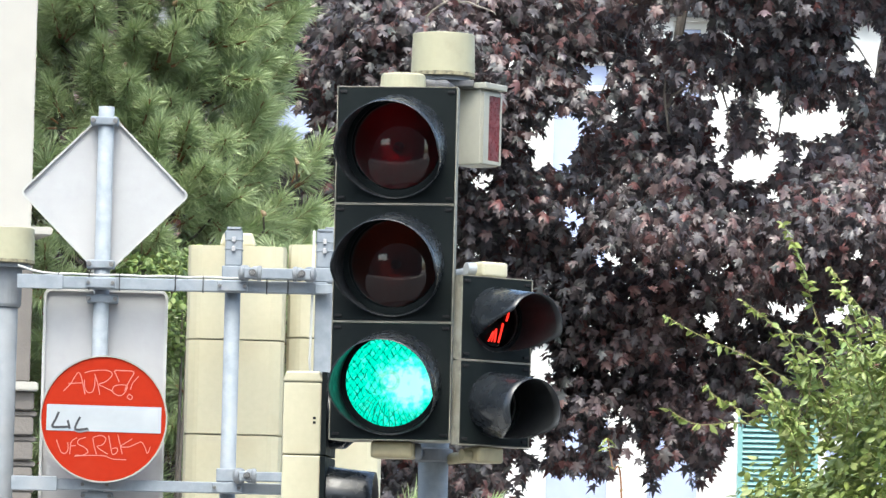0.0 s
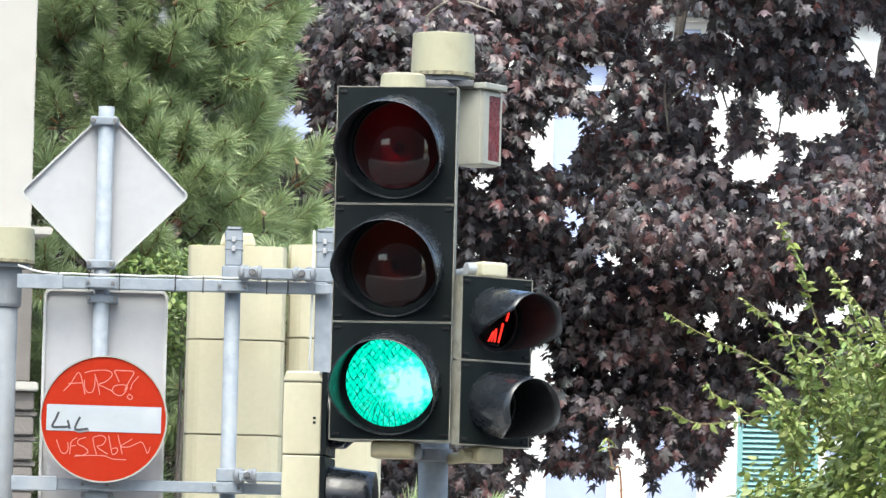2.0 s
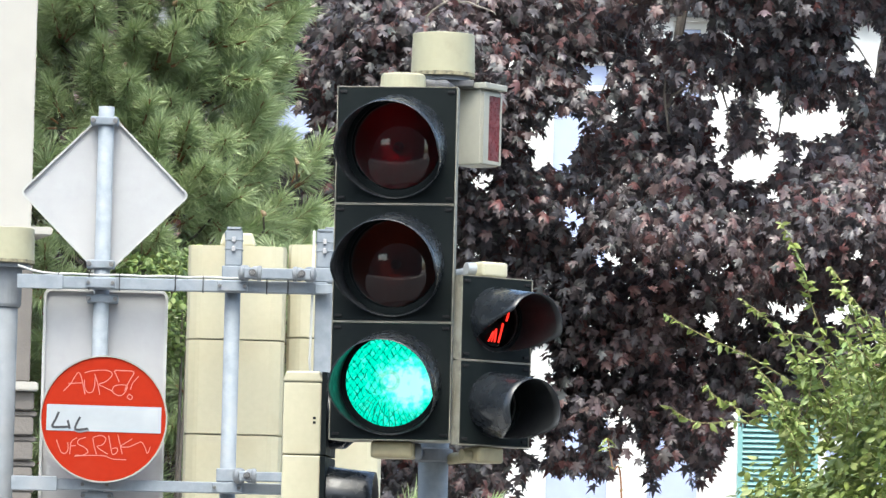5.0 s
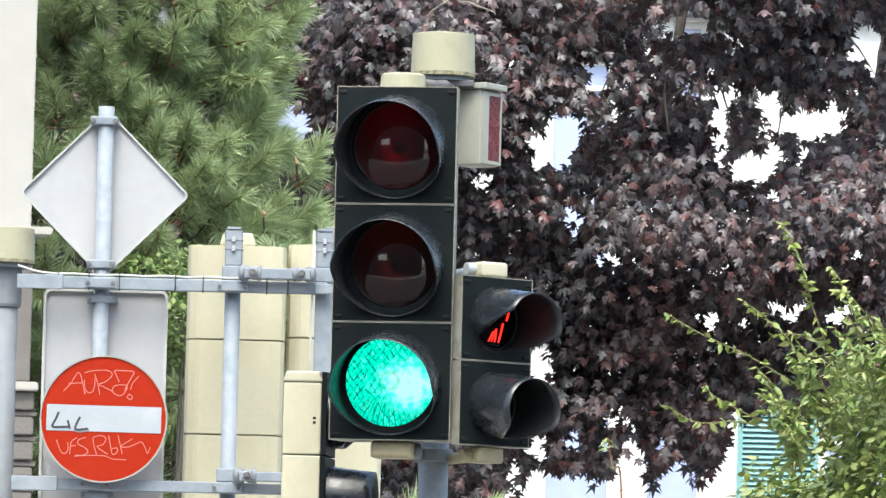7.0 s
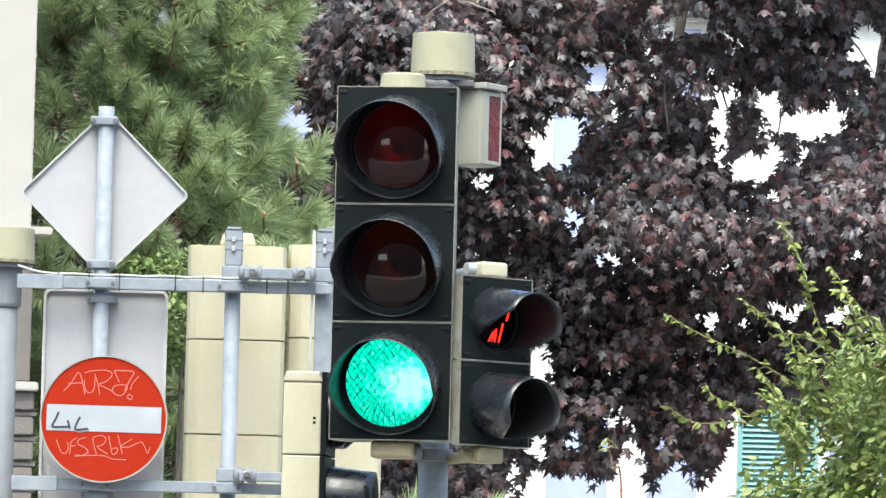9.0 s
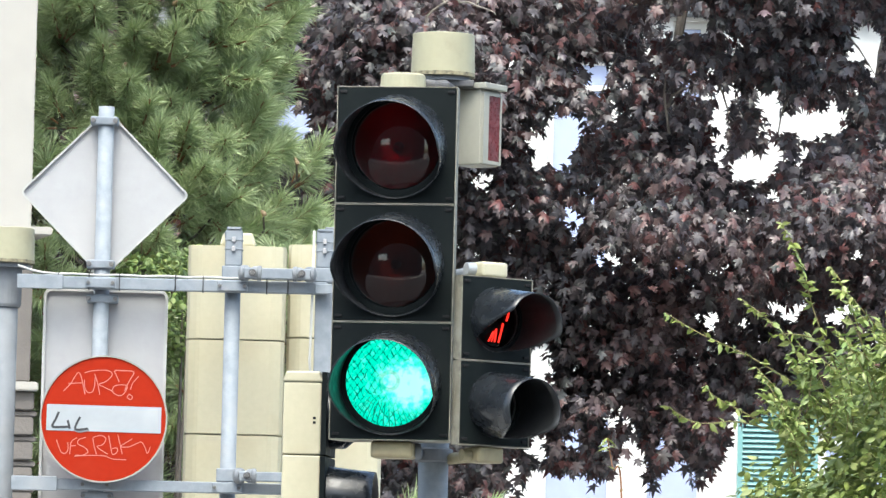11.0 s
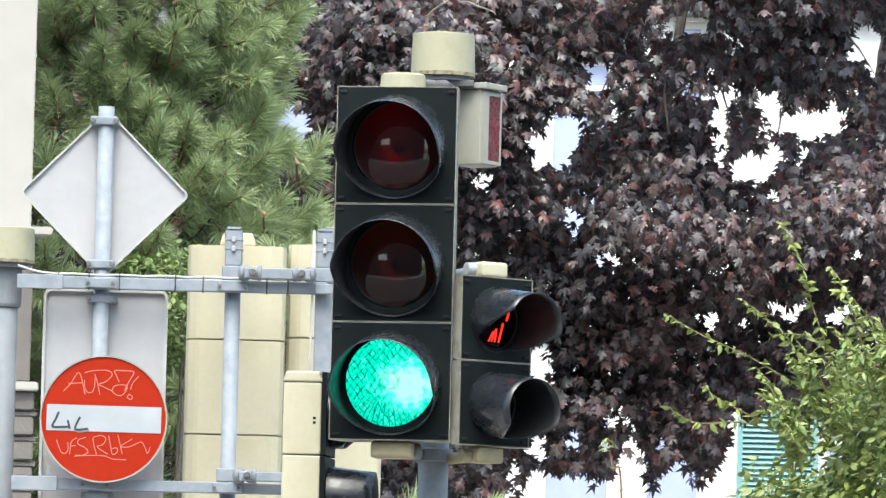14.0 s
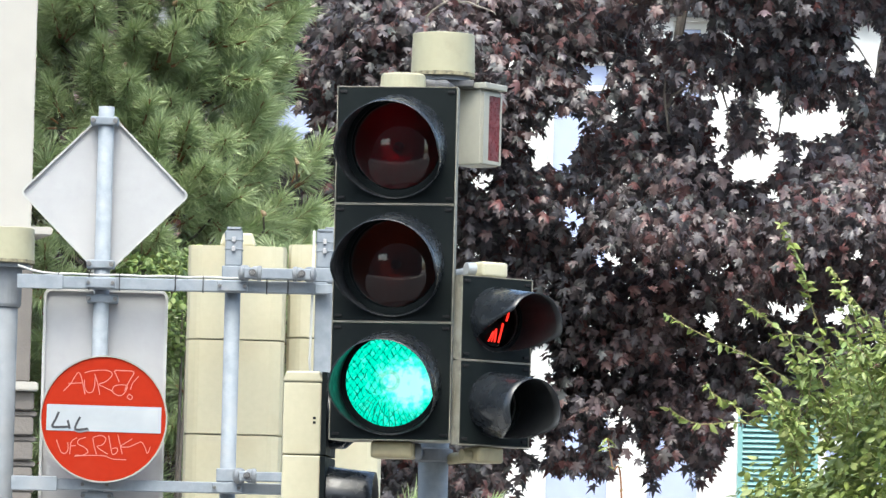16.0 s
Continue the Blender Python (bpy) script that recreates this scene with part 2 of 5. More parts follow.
    ramp = n.new("ShaderNodeValToRGB")
    e = ramp.color_ramp.elements
    e[0].color, e[0].position = (0.025, 0.66, 0.43, 1), 0.0
    e[1].color, e[1].position = (0.42, 1.0, 0.84, 1), 1.0
    k = e.new(0.45)
    k.color = (0.10, 0.92, 0.66, 1)
    grain = n.new("ShaderNodeTexNoise")
    grain.inputs["Scale"].default_value = 48
    l.new(co.outputs["Object"], grain.inputs["Vector"])
    p2 = math_node("ADD", power, math_node("MULTIPLY", math_node("SUBTRACT", grain.outputs["Fac"], 0.5), 1.9))
    l.new(p2, ramp.inputs[0])
    l.new(ramp.outputs[0], b.inputs["Emission Color"])
    l.new(math_node("MULTIPLY", math_node("SUBTRACT", 1.0, dim), 0.40), b.inputs["Emission Strength"])
    return m


GREEN_LIT = green_lens_mat()


# ---- building helpers ----
def part(name, bm, material, parent=None, label="", smooth=False):
    me = bpy.data.meshes.new(name)
    bm.to_mesh(me)
    bm.free()
    return part_mesh(name, me, material, parent, label, smooth)


def part_mesh(name, me, material, parent=None, label="", smooth=False):
    if material and not me.materials:
        me.materials.append(material)
        if material is VISOR:
            me.materials.append(VISOR_LINING)
    if smooth:
        me.polygons.foreach_set("use_smooth", [True] * len(me.polygons))
    ob = new(name, me)
    if parent:
        ob.parent = parent
    if label:
        ob["label"] = label
    return ob


def thing(name, m, label, category, group="", kind=""):
    ob = new(name)
    ob.matrix_basis = m
    return tagged(ob, label, category, group, kind)


def add_box(bm, lo, hi, bevel=0.0, seg=2, m=None):
    """A box from corner to corner, with rounded edges."""
    r = bmesh.ops.create_cube(bm, size=1.0)
    vs = r["verts"]
    for v in vs:
        v.co = Vector(((lo[i] + hi[i]) / 2 + v.co[i] * (hi[i] - lo[i]) for i in range(3)))
    if bevel:
        es = list({e for v in vs for e in v.link_edges})
        out = bmesh.ops.bevel(bm, geom=es, offset=bevel, segments=seg, affect="EDGES", profile=0.5)
        vs = list({v for f in out["faces"] for v in f.verts} | {v for v in vs if v.is_valid})
    if m:
        bmesh.ops.transform(bm, matrix=m, verts=vs)
    return bm


def box(lo, hi, bevel=0.0, seg=2, m=None):
    return add_box(bmesh.new(), lo, hi, bevel, seg, m)


def add_lathe(bm, profile, n=32, m=None, closed=False):
    """Turns (radius, height) pairs about z; ends with radius 0 close it."""
    rings = []
    made = []
    for r, z in profile:
        if r < 1e-6:
            v = bm.verts.new((0, 0, z))
            made.append(v)
            rings.append([v])
        else:
            ring = [bm.verts.new((r * math.cos(2 * math.pi * k / n), r * math.sin(2 * math.pi * k / n), z)) for k in range(n)]
            made += ring
            rings.append(ring)
    for a, b in zip(rings, rings[1:]):
        for k in range(n):
            j = (k + 1) % n
            if len(a) == 1 and len(b) > 1:
                bm.faces.new((a[0], b[j], b[k]))
            elif len(b) == 1 and len(a) > 1:
                bm.faces.new((a[k], a[j], b[0]))
            elif len(a) > 1:
                bm.faces.new((a[k], a[j], b[j], b[k]))
    if m:
        bmesh.ops.transform(bm, matrix=m, verts=made)
    return bm


def add_tube(bm, points, radius, n=10, cap=True):
    """A round bar along points; radius is one number or one for each point."""
    pts = [Vector(p) for p in points]
    rs = radius if isinstance(radius, (list, tuple)) else [radius] * len(pts)
    rings = []
    ref = None
    for i, p in enumerate(pts):
        d = (pts[min(i + 1, len(pts) - 1)] - pts[max(i - 1, 0)]).normalized()
        if ref is None:
            ref = d.orthogonal().normalized()
        ref = (ref - d * ref.dot(d)).normalized()
        side = d.cross(ref)
        rings.append([bm.verts.new(p + (ref * math.cos(2 * math.pi * k / n) + side * math.sin(2 * math.pi * k / n)) * rs[i]) for k in range(n)])
    for a, b in zip(rings, rings[1:]):
        for k in range(n):
            bm.faces.new((a[k], a[(k + 1) % n], b[(k + 1) % n], b[k]))
    if cap:
        bm.faces.new(rings[0][::-1])
        bm.faces.new(rings[-1])
    return bm


def tube(points, radius, n=10):
    return add_tube(bmesh.new(), points, radius, n)


def lathe(profile, n=32, m=None):
    return add_lathe(bmesh.new(), profile, n, m)


def prism(outline, y0, y1, bevel=0.0):
    """A plate with an outline in x and z, between two depths."""
    bm = bmesh.new()
    a = [bm.verts.new((x, y0, z)) for x, z in outline]
    b = [bm.verts.new((x, y1, z)) for x, z in outline]
    bm.faces.new(a)
    bm.faces.new(b[::-1])
    for k in range(len(a)):
        j = (k + 1) % len(a)
        bm.faces.new((a[j], a[k], b[k], b[j]))
    bmesh.ops.recalc_face_normals(bm, faces=bm.faces[:])
    if bevel:
        bmesh.ops.bevel(bm, geom=[e for e in bm.edges if abs(e.verts[0].co.y - e.verts[1].co.y) < 1e-6], offset=bevel, segments=2, affect="EDGES")
    return bm


def rounded(w, h, r, n=6, cx=0.0, cz=0.0):
    """Outline of a rounded rectangle."""
    out = []
    for sx, sz, a0 in ((1, 1, 0), (-1, 1, 90), (-1, -1, 180), (1, -1, 270)):
        for k in range(n + 1):
            a = radians(a0 + 90 * k / n)
            out.append((cx + sx * (w / 2 - r) + r * math.cos(a), cz + sz * (h / 2 - r) + r * math.sin(a)))
    return out


def rim(outline, inner, y0, y1):
    """A band between two outlines of the same count, with depth."""
    bm = bmesh.new()
    rows = [[bm.verts.new((x, y, z)) for x, z in o] for o, y in ((outline, y0), (outline, y1), (inner, y1), (inner, y0))]
    n = len(outline)
    for r in range(4):
        a, b = rows[r], rows[(r + 1) % 4]
        for k in range(n):
            bm.faces.new((a[k], a[(k + 1) % n], b[(k + 1) % n], b[k]))
    bmesh.ops.recalc_face_normals(bm, faces=bm.faces[:])
    return bm


def from_arrays(name, verts, tris):
    me = bpy.data.meshes.new(name)
    verts, tris = np.asarray(verts, np.float32), np.asarray(tris, np.int32)
    me.vertices.add(len(verts))
    me.vertices.foreach_set("co", verts.ravel())
    me.loops.add(tris.size)
    me.loops.foreach_set("vertex_index", tris.ravel())
    me.polygons.add(len(tris))
    me.polygons.foreach_set("loop_start", np.arange(0, tris.size, 3, dtype=np.int32))
    me.polygons.foreach_set("loop_total", np.full(len(tris), 3, np.int32))
    me.update()
    me.validate()
    return me


# ---- signal heads: built facing -y, lower edge at z = 0 ----
def door_plate(w, h, r, y0, y1, n=48):
    """A dark front door with a round opening and a raised collar."""
    bm = bmesh.new()
    sq, ci, cb, sb = [], [], [], []
    for k in range(n):
        a = 2 * math.pi * (k + 0.0) / n + math.pi / 4
        c, s = math.cos(a), math.sin(a)
        q = max(abs(c), abs(s))
        sq.append(bm.verts.new((c / q * w / 2, y0, s / q * h / 2)))
        sb.append(bm.verts.new((c / q * w / 2, y1, s / q * h / 2)))
        ci.append(bm.verts.new((c * r, y0, s * r)))
        cb.append(bm.verts.new((c * r, y1, s * r)))
    for a, b in ((sb, sq), (sq, ci), (ci, cb)):
        for k in range(n):
            j = (k + 1) % n
            bm.faces.new((a[k], a[j], b[j], b[k]))
    bmesh.ops.recalc_face_normals(bm, faces=bm.faces[:])
    return bm


def visor(r, length, tip, tilt, cut=0.1, full=None, low=160, turn=0.0, n=48, wall=0.003):
    """A hood: a tube that is longest above and cut away below."""
    bm = bmesh.new()
    cols = []
    for k in range(n + 1):
        a = 2 * math.pi * k / n           # 0 at the top
        up = 0.5 + 0.5 * math.cos(a)
        if full:                          # full length down to one angle, cut straight back to another
            off = abs(math.degrees(a) - 360 * (a > math.pi) - turn)
            ln = length * (cut + (1 - cut) * min(1.0, max(0.0, (low - off) / (low - full))))
        else:
            ln = length * (cut + (1 - cut) * min(1.0, (up * 1.8) ** 1.1))
        col = []
        for rr in (0.0, wall):
            for s in range(7):
                f = s / 6
                rad = (r + (tip - r) * f) - rr
                d = -ln * f
                col.append(bm.verts.new((rad * math.sin(a), d, rad * math.cos(a) + d * math.tan(radians(tilt)))))
        cols.append(col)
    for c0, c1 in zip(cols, cols[1:]):
        for s in range(6):
            bm.faces.new((c0[s], c1[s], c1[s + 1], c0[s + 1]))
            bm.faces.new((c0[7 + s + 1], c1[7 + s + 1], c1[7 + s], c0[7 + s])).material_index = 1
        bm.faces.new((c0[6], c1[6], c1[13], c0[13]))
    bmesh.ops.remove_doubles(bm, verts=bm.verts[:], dist=1e-5)
    bmesh.ops.recalc_face_normals(bm, faces=bm.faces[:])
    return bm


def turned_y(profile, n=40, z=0.0):
    """A lathe about the y axis: pairs of radius and depth."""
    return lathe(profile, n, Matrix.Translation((0, 0, z)) @ Matrix.Rotation(radians(-90), 4, "X"))


def dome(r, bulge, y, n=40):
    prof = [(r * math.sin(t), y - bulge * math.cos(t)) for t in [math.pi / 2 * (1 - k / 8) for k in range(9)]]
    prof[-1] = (0.0, y - bulge)
    return turned_y(prof, n)


def chamber_body(w, h, depth, y0, straight=0.86, open_front=False):
    """A cream shell with a faceted back, closed or with a flange round an open front."""
    bm = bmesh.new()
    o = [(-w / 2, y0), (w / 2, y0), (w / 2, y0 + depth * straight), (w * 0.47, y0 + depth * (0.6 + 0.4 * straight)), (w * 0.40, y0 + depth * 0.985), (w * 0.36, y0 + depth)]
    o += [(-x, y) for x, y in o[:1:-1]]
    lo, hi = [bm.verts.new((x, y, -h / 2)) for x, y in o], [bm.verts.new((x, y, h / 2)) for x, y in o]
    bm.faces.new(lo[::-1]), bm.faces.new(hi)
    for k in range(len(o)):
        j = (k + 1) % len(o)
        bm.faces.new((lo[k], lo[j], hi[j], hi[k]))
    bmesh.ops.recalc_face_normals(bm, faces=bm.faces[:])
    bmesh.ops.bevel(bm, geom=[e for e in bm.edges if abs(e.verts[0].co.z - e.verts[1].co.z) < 1e-5], offset=0.0025, segments=2, affect="EDGES")
    if open_front:
        bmesh.ops.delete(bm, geom=[f for f in bm.faces if f.normal.y < -0.9], context="FACES")
        fl = rim([(-w / 2, -h / 2), (w / 2, -h / 2), (w / 2, h / 2), (-w / 2, h / 2)], [(-w / 2 + 0.0028, -h / 2 + 0.0028), (w / 2 - 0.0028, -h / 2 + 0.0028), (w / 2 - 0.0028, h / 2 - 0.0028), (-w / 2 + 0.0028, h / 2 - 0.0028)], -0.013, y0 + 0.004)
        me = bpy.data.meshes.new("flange")
        fl.to_mesh(me)
        fl.free()
        bm.from_mesh(me)
        bpy.data.meshes.remove(me)
    return bm


def signal_head(m, label, w, h, depth, r, kinds, visor_len, tilt, group=""):
    """kinds: from the lowest chamber upwards, the state of its lens."""
    head = thing("traffic_signal_head", m, label, "traffic light", group)
    for i, (kind, cut) in enumerate(kinds):
        c = part("chamber", chamber_body(w, h - 0.001, depth, 0.006, 0.2, True), FLANGE, head, smooth=False)
        c.location = (0, 0, h * (i + 0.5))
        part("front_door", door_plate(w - 0.0105, h - 0.0115, r * 1.07, -0.012, 0.012), DOOR, c, "dark green-black plastic door")
        ring = rim([(r * 1.08 * math.cos(a), r * 1.08 * math.sin(a)) for a in np.linspace(0, 2 * math.pi, 48, False)],
                   [(r * 0.985 * math.cos(a), r * 0.985 * math.sin(a)) for a in np.linspace(0, 2 * math.pi, 48, False)], -0.0135, 0.0)
        part("lens_seal", ring, DOOR, c, smooth=False)
        lens = part("lens", dome(r, 0.2 * r, 0.0), {"red": LENS_RED, "amber": LENS_AMBER, "green": GREEN_LIT, "walk": LENS_SMOKE, "stop": LENS_SMOKE}[kind], c,
                    {"red": "unlit red glass lens", "amber": "unlit dark amber glass lens", "green": "lit green glass lens", "walk": "unlit dark lens", "stop": "dark lens with lit red bars"}[kind], True)
        if kind != "green":
            bowl = turned_y([(r * 0.98 * math.sqrt(k / 8), 0.004 + 0.075 * (1 - k / 8)) for k in range(9)])
            part("reflector", bowl, REFLECTOR if kind in ("red", "amber") else RUBBER, c, smooth=True)
            if kind in ("red", "amber"):
                part("bulb", lathe([(0, 0.026), (0.013, 0.022), (0.018, 0.008), (0.016, -0.01), (0.010, -0.03), (0.0, -0.03)], 16, Matrix.Translation((0, 0.05, 0)) @ Matrix.Rotation(radians(90), 4, "X")), SIGN_WHITE, c, smooth=True)
        if kind == "stop":
            for x0, z0, x1, z1, ww in STOP_BARS:
                bar = tube([(x0, -0.2 * r - 0.003, z0), ((x0 + x1) / 2, -0.2 * r - 0.004, (z0 + z1) / 2), (x1, -0.2 * r - 0.003, z1)], ww, 8)
                part("light_bar", bar, RED_GLOW, c, "glowing red bar")
        part("visor", visor(r * 1.12, visor_len, r * (1.15 if r > 0.12 else 1.10), tilt, cut, {"walk": 116, "stop": 84}.get(kind), {"walk": 172}.get(kind, 146), {"stop": 20}.get(kind, 0)), VISOR, c, "black plastic hood, cut away below", True)
        for sx in (-1, 1):
            for sz in (-1, 1):
                cl = box((sx * (w / 2 - 0.022) - 0.012, -0.017, sz * (h / 2 - 0.020) - 0.005), (sx * (w / 2 - 0.022) + 0.012, -0.010, sz * (h / 2 - 0.020) + 0.005), 0.002)
                part("door_catch", cl, RUBBER, c)
    return head


STOP_BARS = [(-0.0415, -0.077, -0.0228, -0.044, 0.0030), (-0.029, -0.078, -0.0165, -0.040, 0.0020), (-0.0157, -0.078, -0.0087, -0.032, 0.0030), (0.0007, -0.079, 0.0195, -0.012, 0.0034),
             (0.0336, -0.004, 0.0475, 0.044, 0.0036)]


# ---- ground and structure ----
def slab(name, outline, z0, z1, material, label, category):
    bm = bmesh.new()
    a = [bm.verts.new((x, y, z1)) for x, y in outline]
    b = [bm.verts.new((x, y, z0)) for x, y in outline]
    bm.faces.new(a)
    bm.faces.new(b[::-1])
    for k in range(len(a)):
        j = (k + 1) % len(a)
        bm.faces.new((a[j], a[k], b[k], b[j]))
    bmesh.ops.recalc_face_normals(bm, faces=bm.faces[:])
    return tagged(part(name, bm, material), label, category, kind="structure")


slab("ground", [(-900, -900), (900, -900), (900, 900), (-900, 900)], -0.6, -0.16, GRAVEL, "flat grey gravelled ground reaching the horizon", "ground")
slab("road", [(-300, -14), (300, -14), (300, 18.6), (-300, 18.6)], -0.155, -0.10, ASPHALT, "grey asphalt road in front of the signals", "road")
slab("pavement", [(-300, 18.75), (300, 18.75), (300, 25.4), (-300, 25.4)], -0.155, 0.0, PAVING, "concrete pavement carrying the signal masts", "pavement")
slab("pavement_far", [(-300, -20), (300, -20), (300, -14.15), (-300, -14.15)], -0.155, 0.0, PAVING, "concrete pavement across the road", "pavement")
slab("kerb", [(-300, 18.6), (300, 18.6), (300, 18.748), (-300, 18.748)], -0.155, 0.012, KERB, "granite kerb along the pavement", "kerb")


def wall_with_holes(x0, x1, z0, z1, y0, y1, holes):
    """An upright wall of real thickness, with rectangular openings cut through it."""
    xs = sorted({x0, x1, *[h[0] for h in holes], *[h[1] for h in holes]})
    zs = sorted({z0, z1, *[h[2] for h in holes], *[h[3] for h in holes]})

    def solid(i, j):
        if not (0 <= i < len(xs) - 1 and 0 <= j < len(zs) - 1):
            return False
        cx, cz = (xs[i] + xs[i + 1]) / 2, (zs[j] + zs[j + 1]) / 2
        return not any(h[0] < cx < h[1] and h[2] < cz < h[3] for h in holes)

    bm = bmesh.new()
    vs = {}

    def v(i, j, k):
        if (i, j, k) not in vs:
            vs[i, j, k] = bm.verts.new((xs[i], (y0, y1)[k], zs[j]))
        return vs[i, j, k]

    for i in range(len(xs) - 1):
        for j in range(len(zs) - 1):
            if not solid(i, j):
                continue
            bm.faces.new((v(i, j, 0), v(i + 1, j, 0), v(i + 1, j + 1, 0), v(i, j + 1, 0)))
            bm.faces.new((v(i, j, 1), v(i, j + 1, 1), v(i + 1, j + 1, 1), v(i + 1, j, 1)))
            if not solid(i - 1, j):
                bm.faces.new((v(i, j, 0), v(i, j + 1, 0), v(i, j + 1, 1), v(i, j, 1)))
            if not solid(i + 1, j):
                bm.faces.new((v(i + 1, j, 0), v(i + 1, j, 1), v(i + 1, j + 1, 1), v(i + 1, j + 1, 0)))
            if not solid(i, j - 1):
                bm.faces.new((v(i, j, 0), v(i, j, 1), v(i + 1, j, 1), v(i + 1, j, 0)))
            if not solid(i, j + 1):
                bm.faces.new((v(i, j + 1, 0), v(i + 1, j + 1, 0), v(i + 1, j + 1, 1), v(i, j + 1, 1)))
    return bm


def house_window(house, x0, x1, z0, z1, y):
    """A white casement in its opening: frame, mullion, transom, panes, sill."""
    f = 0.06
    w = part("window", rim([(x0, z0), (x1, z0), (x1, z1), (x0, z1)], [(x0 + f, z0 + f), (x1 - f, z0 + f), (x1 - f, z1 - f), (x0 + f, z1 - f)], y + 0.10, y + 0.17), HOUSE_WHITE, house, "white-painted window frame")
    zm = z0 + (z1 - z0) * 0.86
    part("transom", box((x0 + f, y + 0.105, zm - 0.025), (x1 - f, y + 0.165, zm + 0.025), 0.006), HOUSE_WHITE, w)
    part("pane", box((x0 + f, y + 0.135, z0 + f), (x1 - f, y + 0.142, zm - 0.025)), PANE, w, "window pane with the sky's reflection painted in pale blue")
    part("pane", box((x0 + f, y + 0.135, zm + 0.025), (x1 - f, y + 0.142, z1 - f)), PANE, w, "window pane with the sky's reflection painted in pale blue")
    part("sill", box((x0 - 0.06, y - 0.07, z0 - 0.06), (x1 + 0.06, y + 0.10, z0 - 0.004), 0.01), HOUSE_WHITE, w)


def white_house():
    y = 50.0
    h = thing("house", Matrix(), "white two-storey house with sky reflection painted on its panes and teal shutters", "house")
    lower = [(-4.6, -4.1, 2.6, 4.5), (-3.4, -2.9, 2.6, 4.5), (-1.6, -1.1, 2.6, 4.5), (-0.5, 0.0, 2.6, 4.5), (0.86, 1.50, 2.6, 4.5), (1.72, 2.27, 2.6, 4.5), (3.24, 3.95, 2.6, 4.3), (5.4, 6.1, 2.6, 4.3), (7.6, 8.3, 2.6, 4.3)]
    upper = [(-4.6, -4.1, 5.45, 7.3), (-3.4, -2.9, 5.45, 7.3), (-1.6, -1.1, 5.45, 7.3), (-0.5, 0.0, 5.45, 7.3), (0.86, 1.44, 5.45, 7.3), (1.92, 2.22, 5.45, 7.63), (5.4, 6.1, 5.45, 7.3), (7.6, 8.3, 5.45, 7.3)]
    part("wall", wall_with_holes(-9, 13, -0.2, 7.66, y, y + 0.4, lower + upper), HOUSE_WHITE, h)
    part("back_wall", box((-9, y + 9, -0.2), (13, y + 9.4, 7.66)), HOUSE_WHITE, h)
    for x in (-9, 12.6):
        part("side_wall", box((x, y + 0.402, -0.2), (x + 0.4, y + 8.998, 7.66)), HOUSE_WHITE, h)
    for w in lower + upper:
        house_window(h, *w, y)
    part("string_course", box((-9.0, y - 0.06, 4.86), (13.0, y - 0.003, 4.98), 0.01), HOUSE_WHITE, h)
    part("cornice", box((-9.3, y - 0.16, 7.664), (13.3, y + 0.2, 7.73), 0.02), GALV_OLD, h, "grey cornice")
    part("frieze", box((-9.2, y - 0.12, 7.734), (13.2, y + 0.2, 8.5), 0.01), FRIEZE, h, "tan frieze")
    roof = bmesh.new()
    rows = [[(-9.8, y - 0.6, 8.5), (-9.8, y + 4.6, 11.6), (-9.8, y + 10.0, 8.5)], [(13.8, y - 0.6, 8.5), (13.8, y + 4.6, 11.6), (13.8, y + 10.0, 8.5)]]
    a, b = ([roof.verts.new(p) for p in r] for r in rows)
    roof.faces.new(a[::-1]), roof.faces.new(b)
    for k in range(3):
        roof.faces.new((a[k], a[(k + 1) % 3], b[(k + 1) % 3], b[k]))
    bmesh.ops.recalc_face_normals(roof, faces=roof.faces[:])
    part("roof", roof, ROOF, h, "brown tiled roof")
    slat = bmesh.new()
    add_box(slat, (-0.31, -0.004, -0.018), (0.31, 0.004, 0.018), m=Matrix.Rotation(radians(-40), 4, "X"))
    slat_me = bpy.data.meshes.new("slat")
    slat.to_mesh(slat_me)
    slat.free()
    for x0 in (2.54, 3.97):
        s = part("shutter", rim([(x0, 2.6), (x0 + 0.68, 2.6), (x0 + 0.68, 4.32), (x0, 4.32)], [(x0 + 0.04, 2.66), (x0 + 0.64, 2.66), (x0 + 0.64, 4.26), (x0 + 0.04, 4.26)], y - 0.072, y - 0.005), SHUTTER, h, "open teal louvred shutter")
        part("back_board", box((x0 + 0.03, y - 0.014, 2.65), (x0 + 0.65, y - 0.006, 4.27)), SHUTTER, s)
        for k in range(35):
            o = part_mesh("slat", slat_me, SHUTTER, s)
            o.location = (x0 + 0.34, y - 0.052, 2.69 + k * 0.0454)


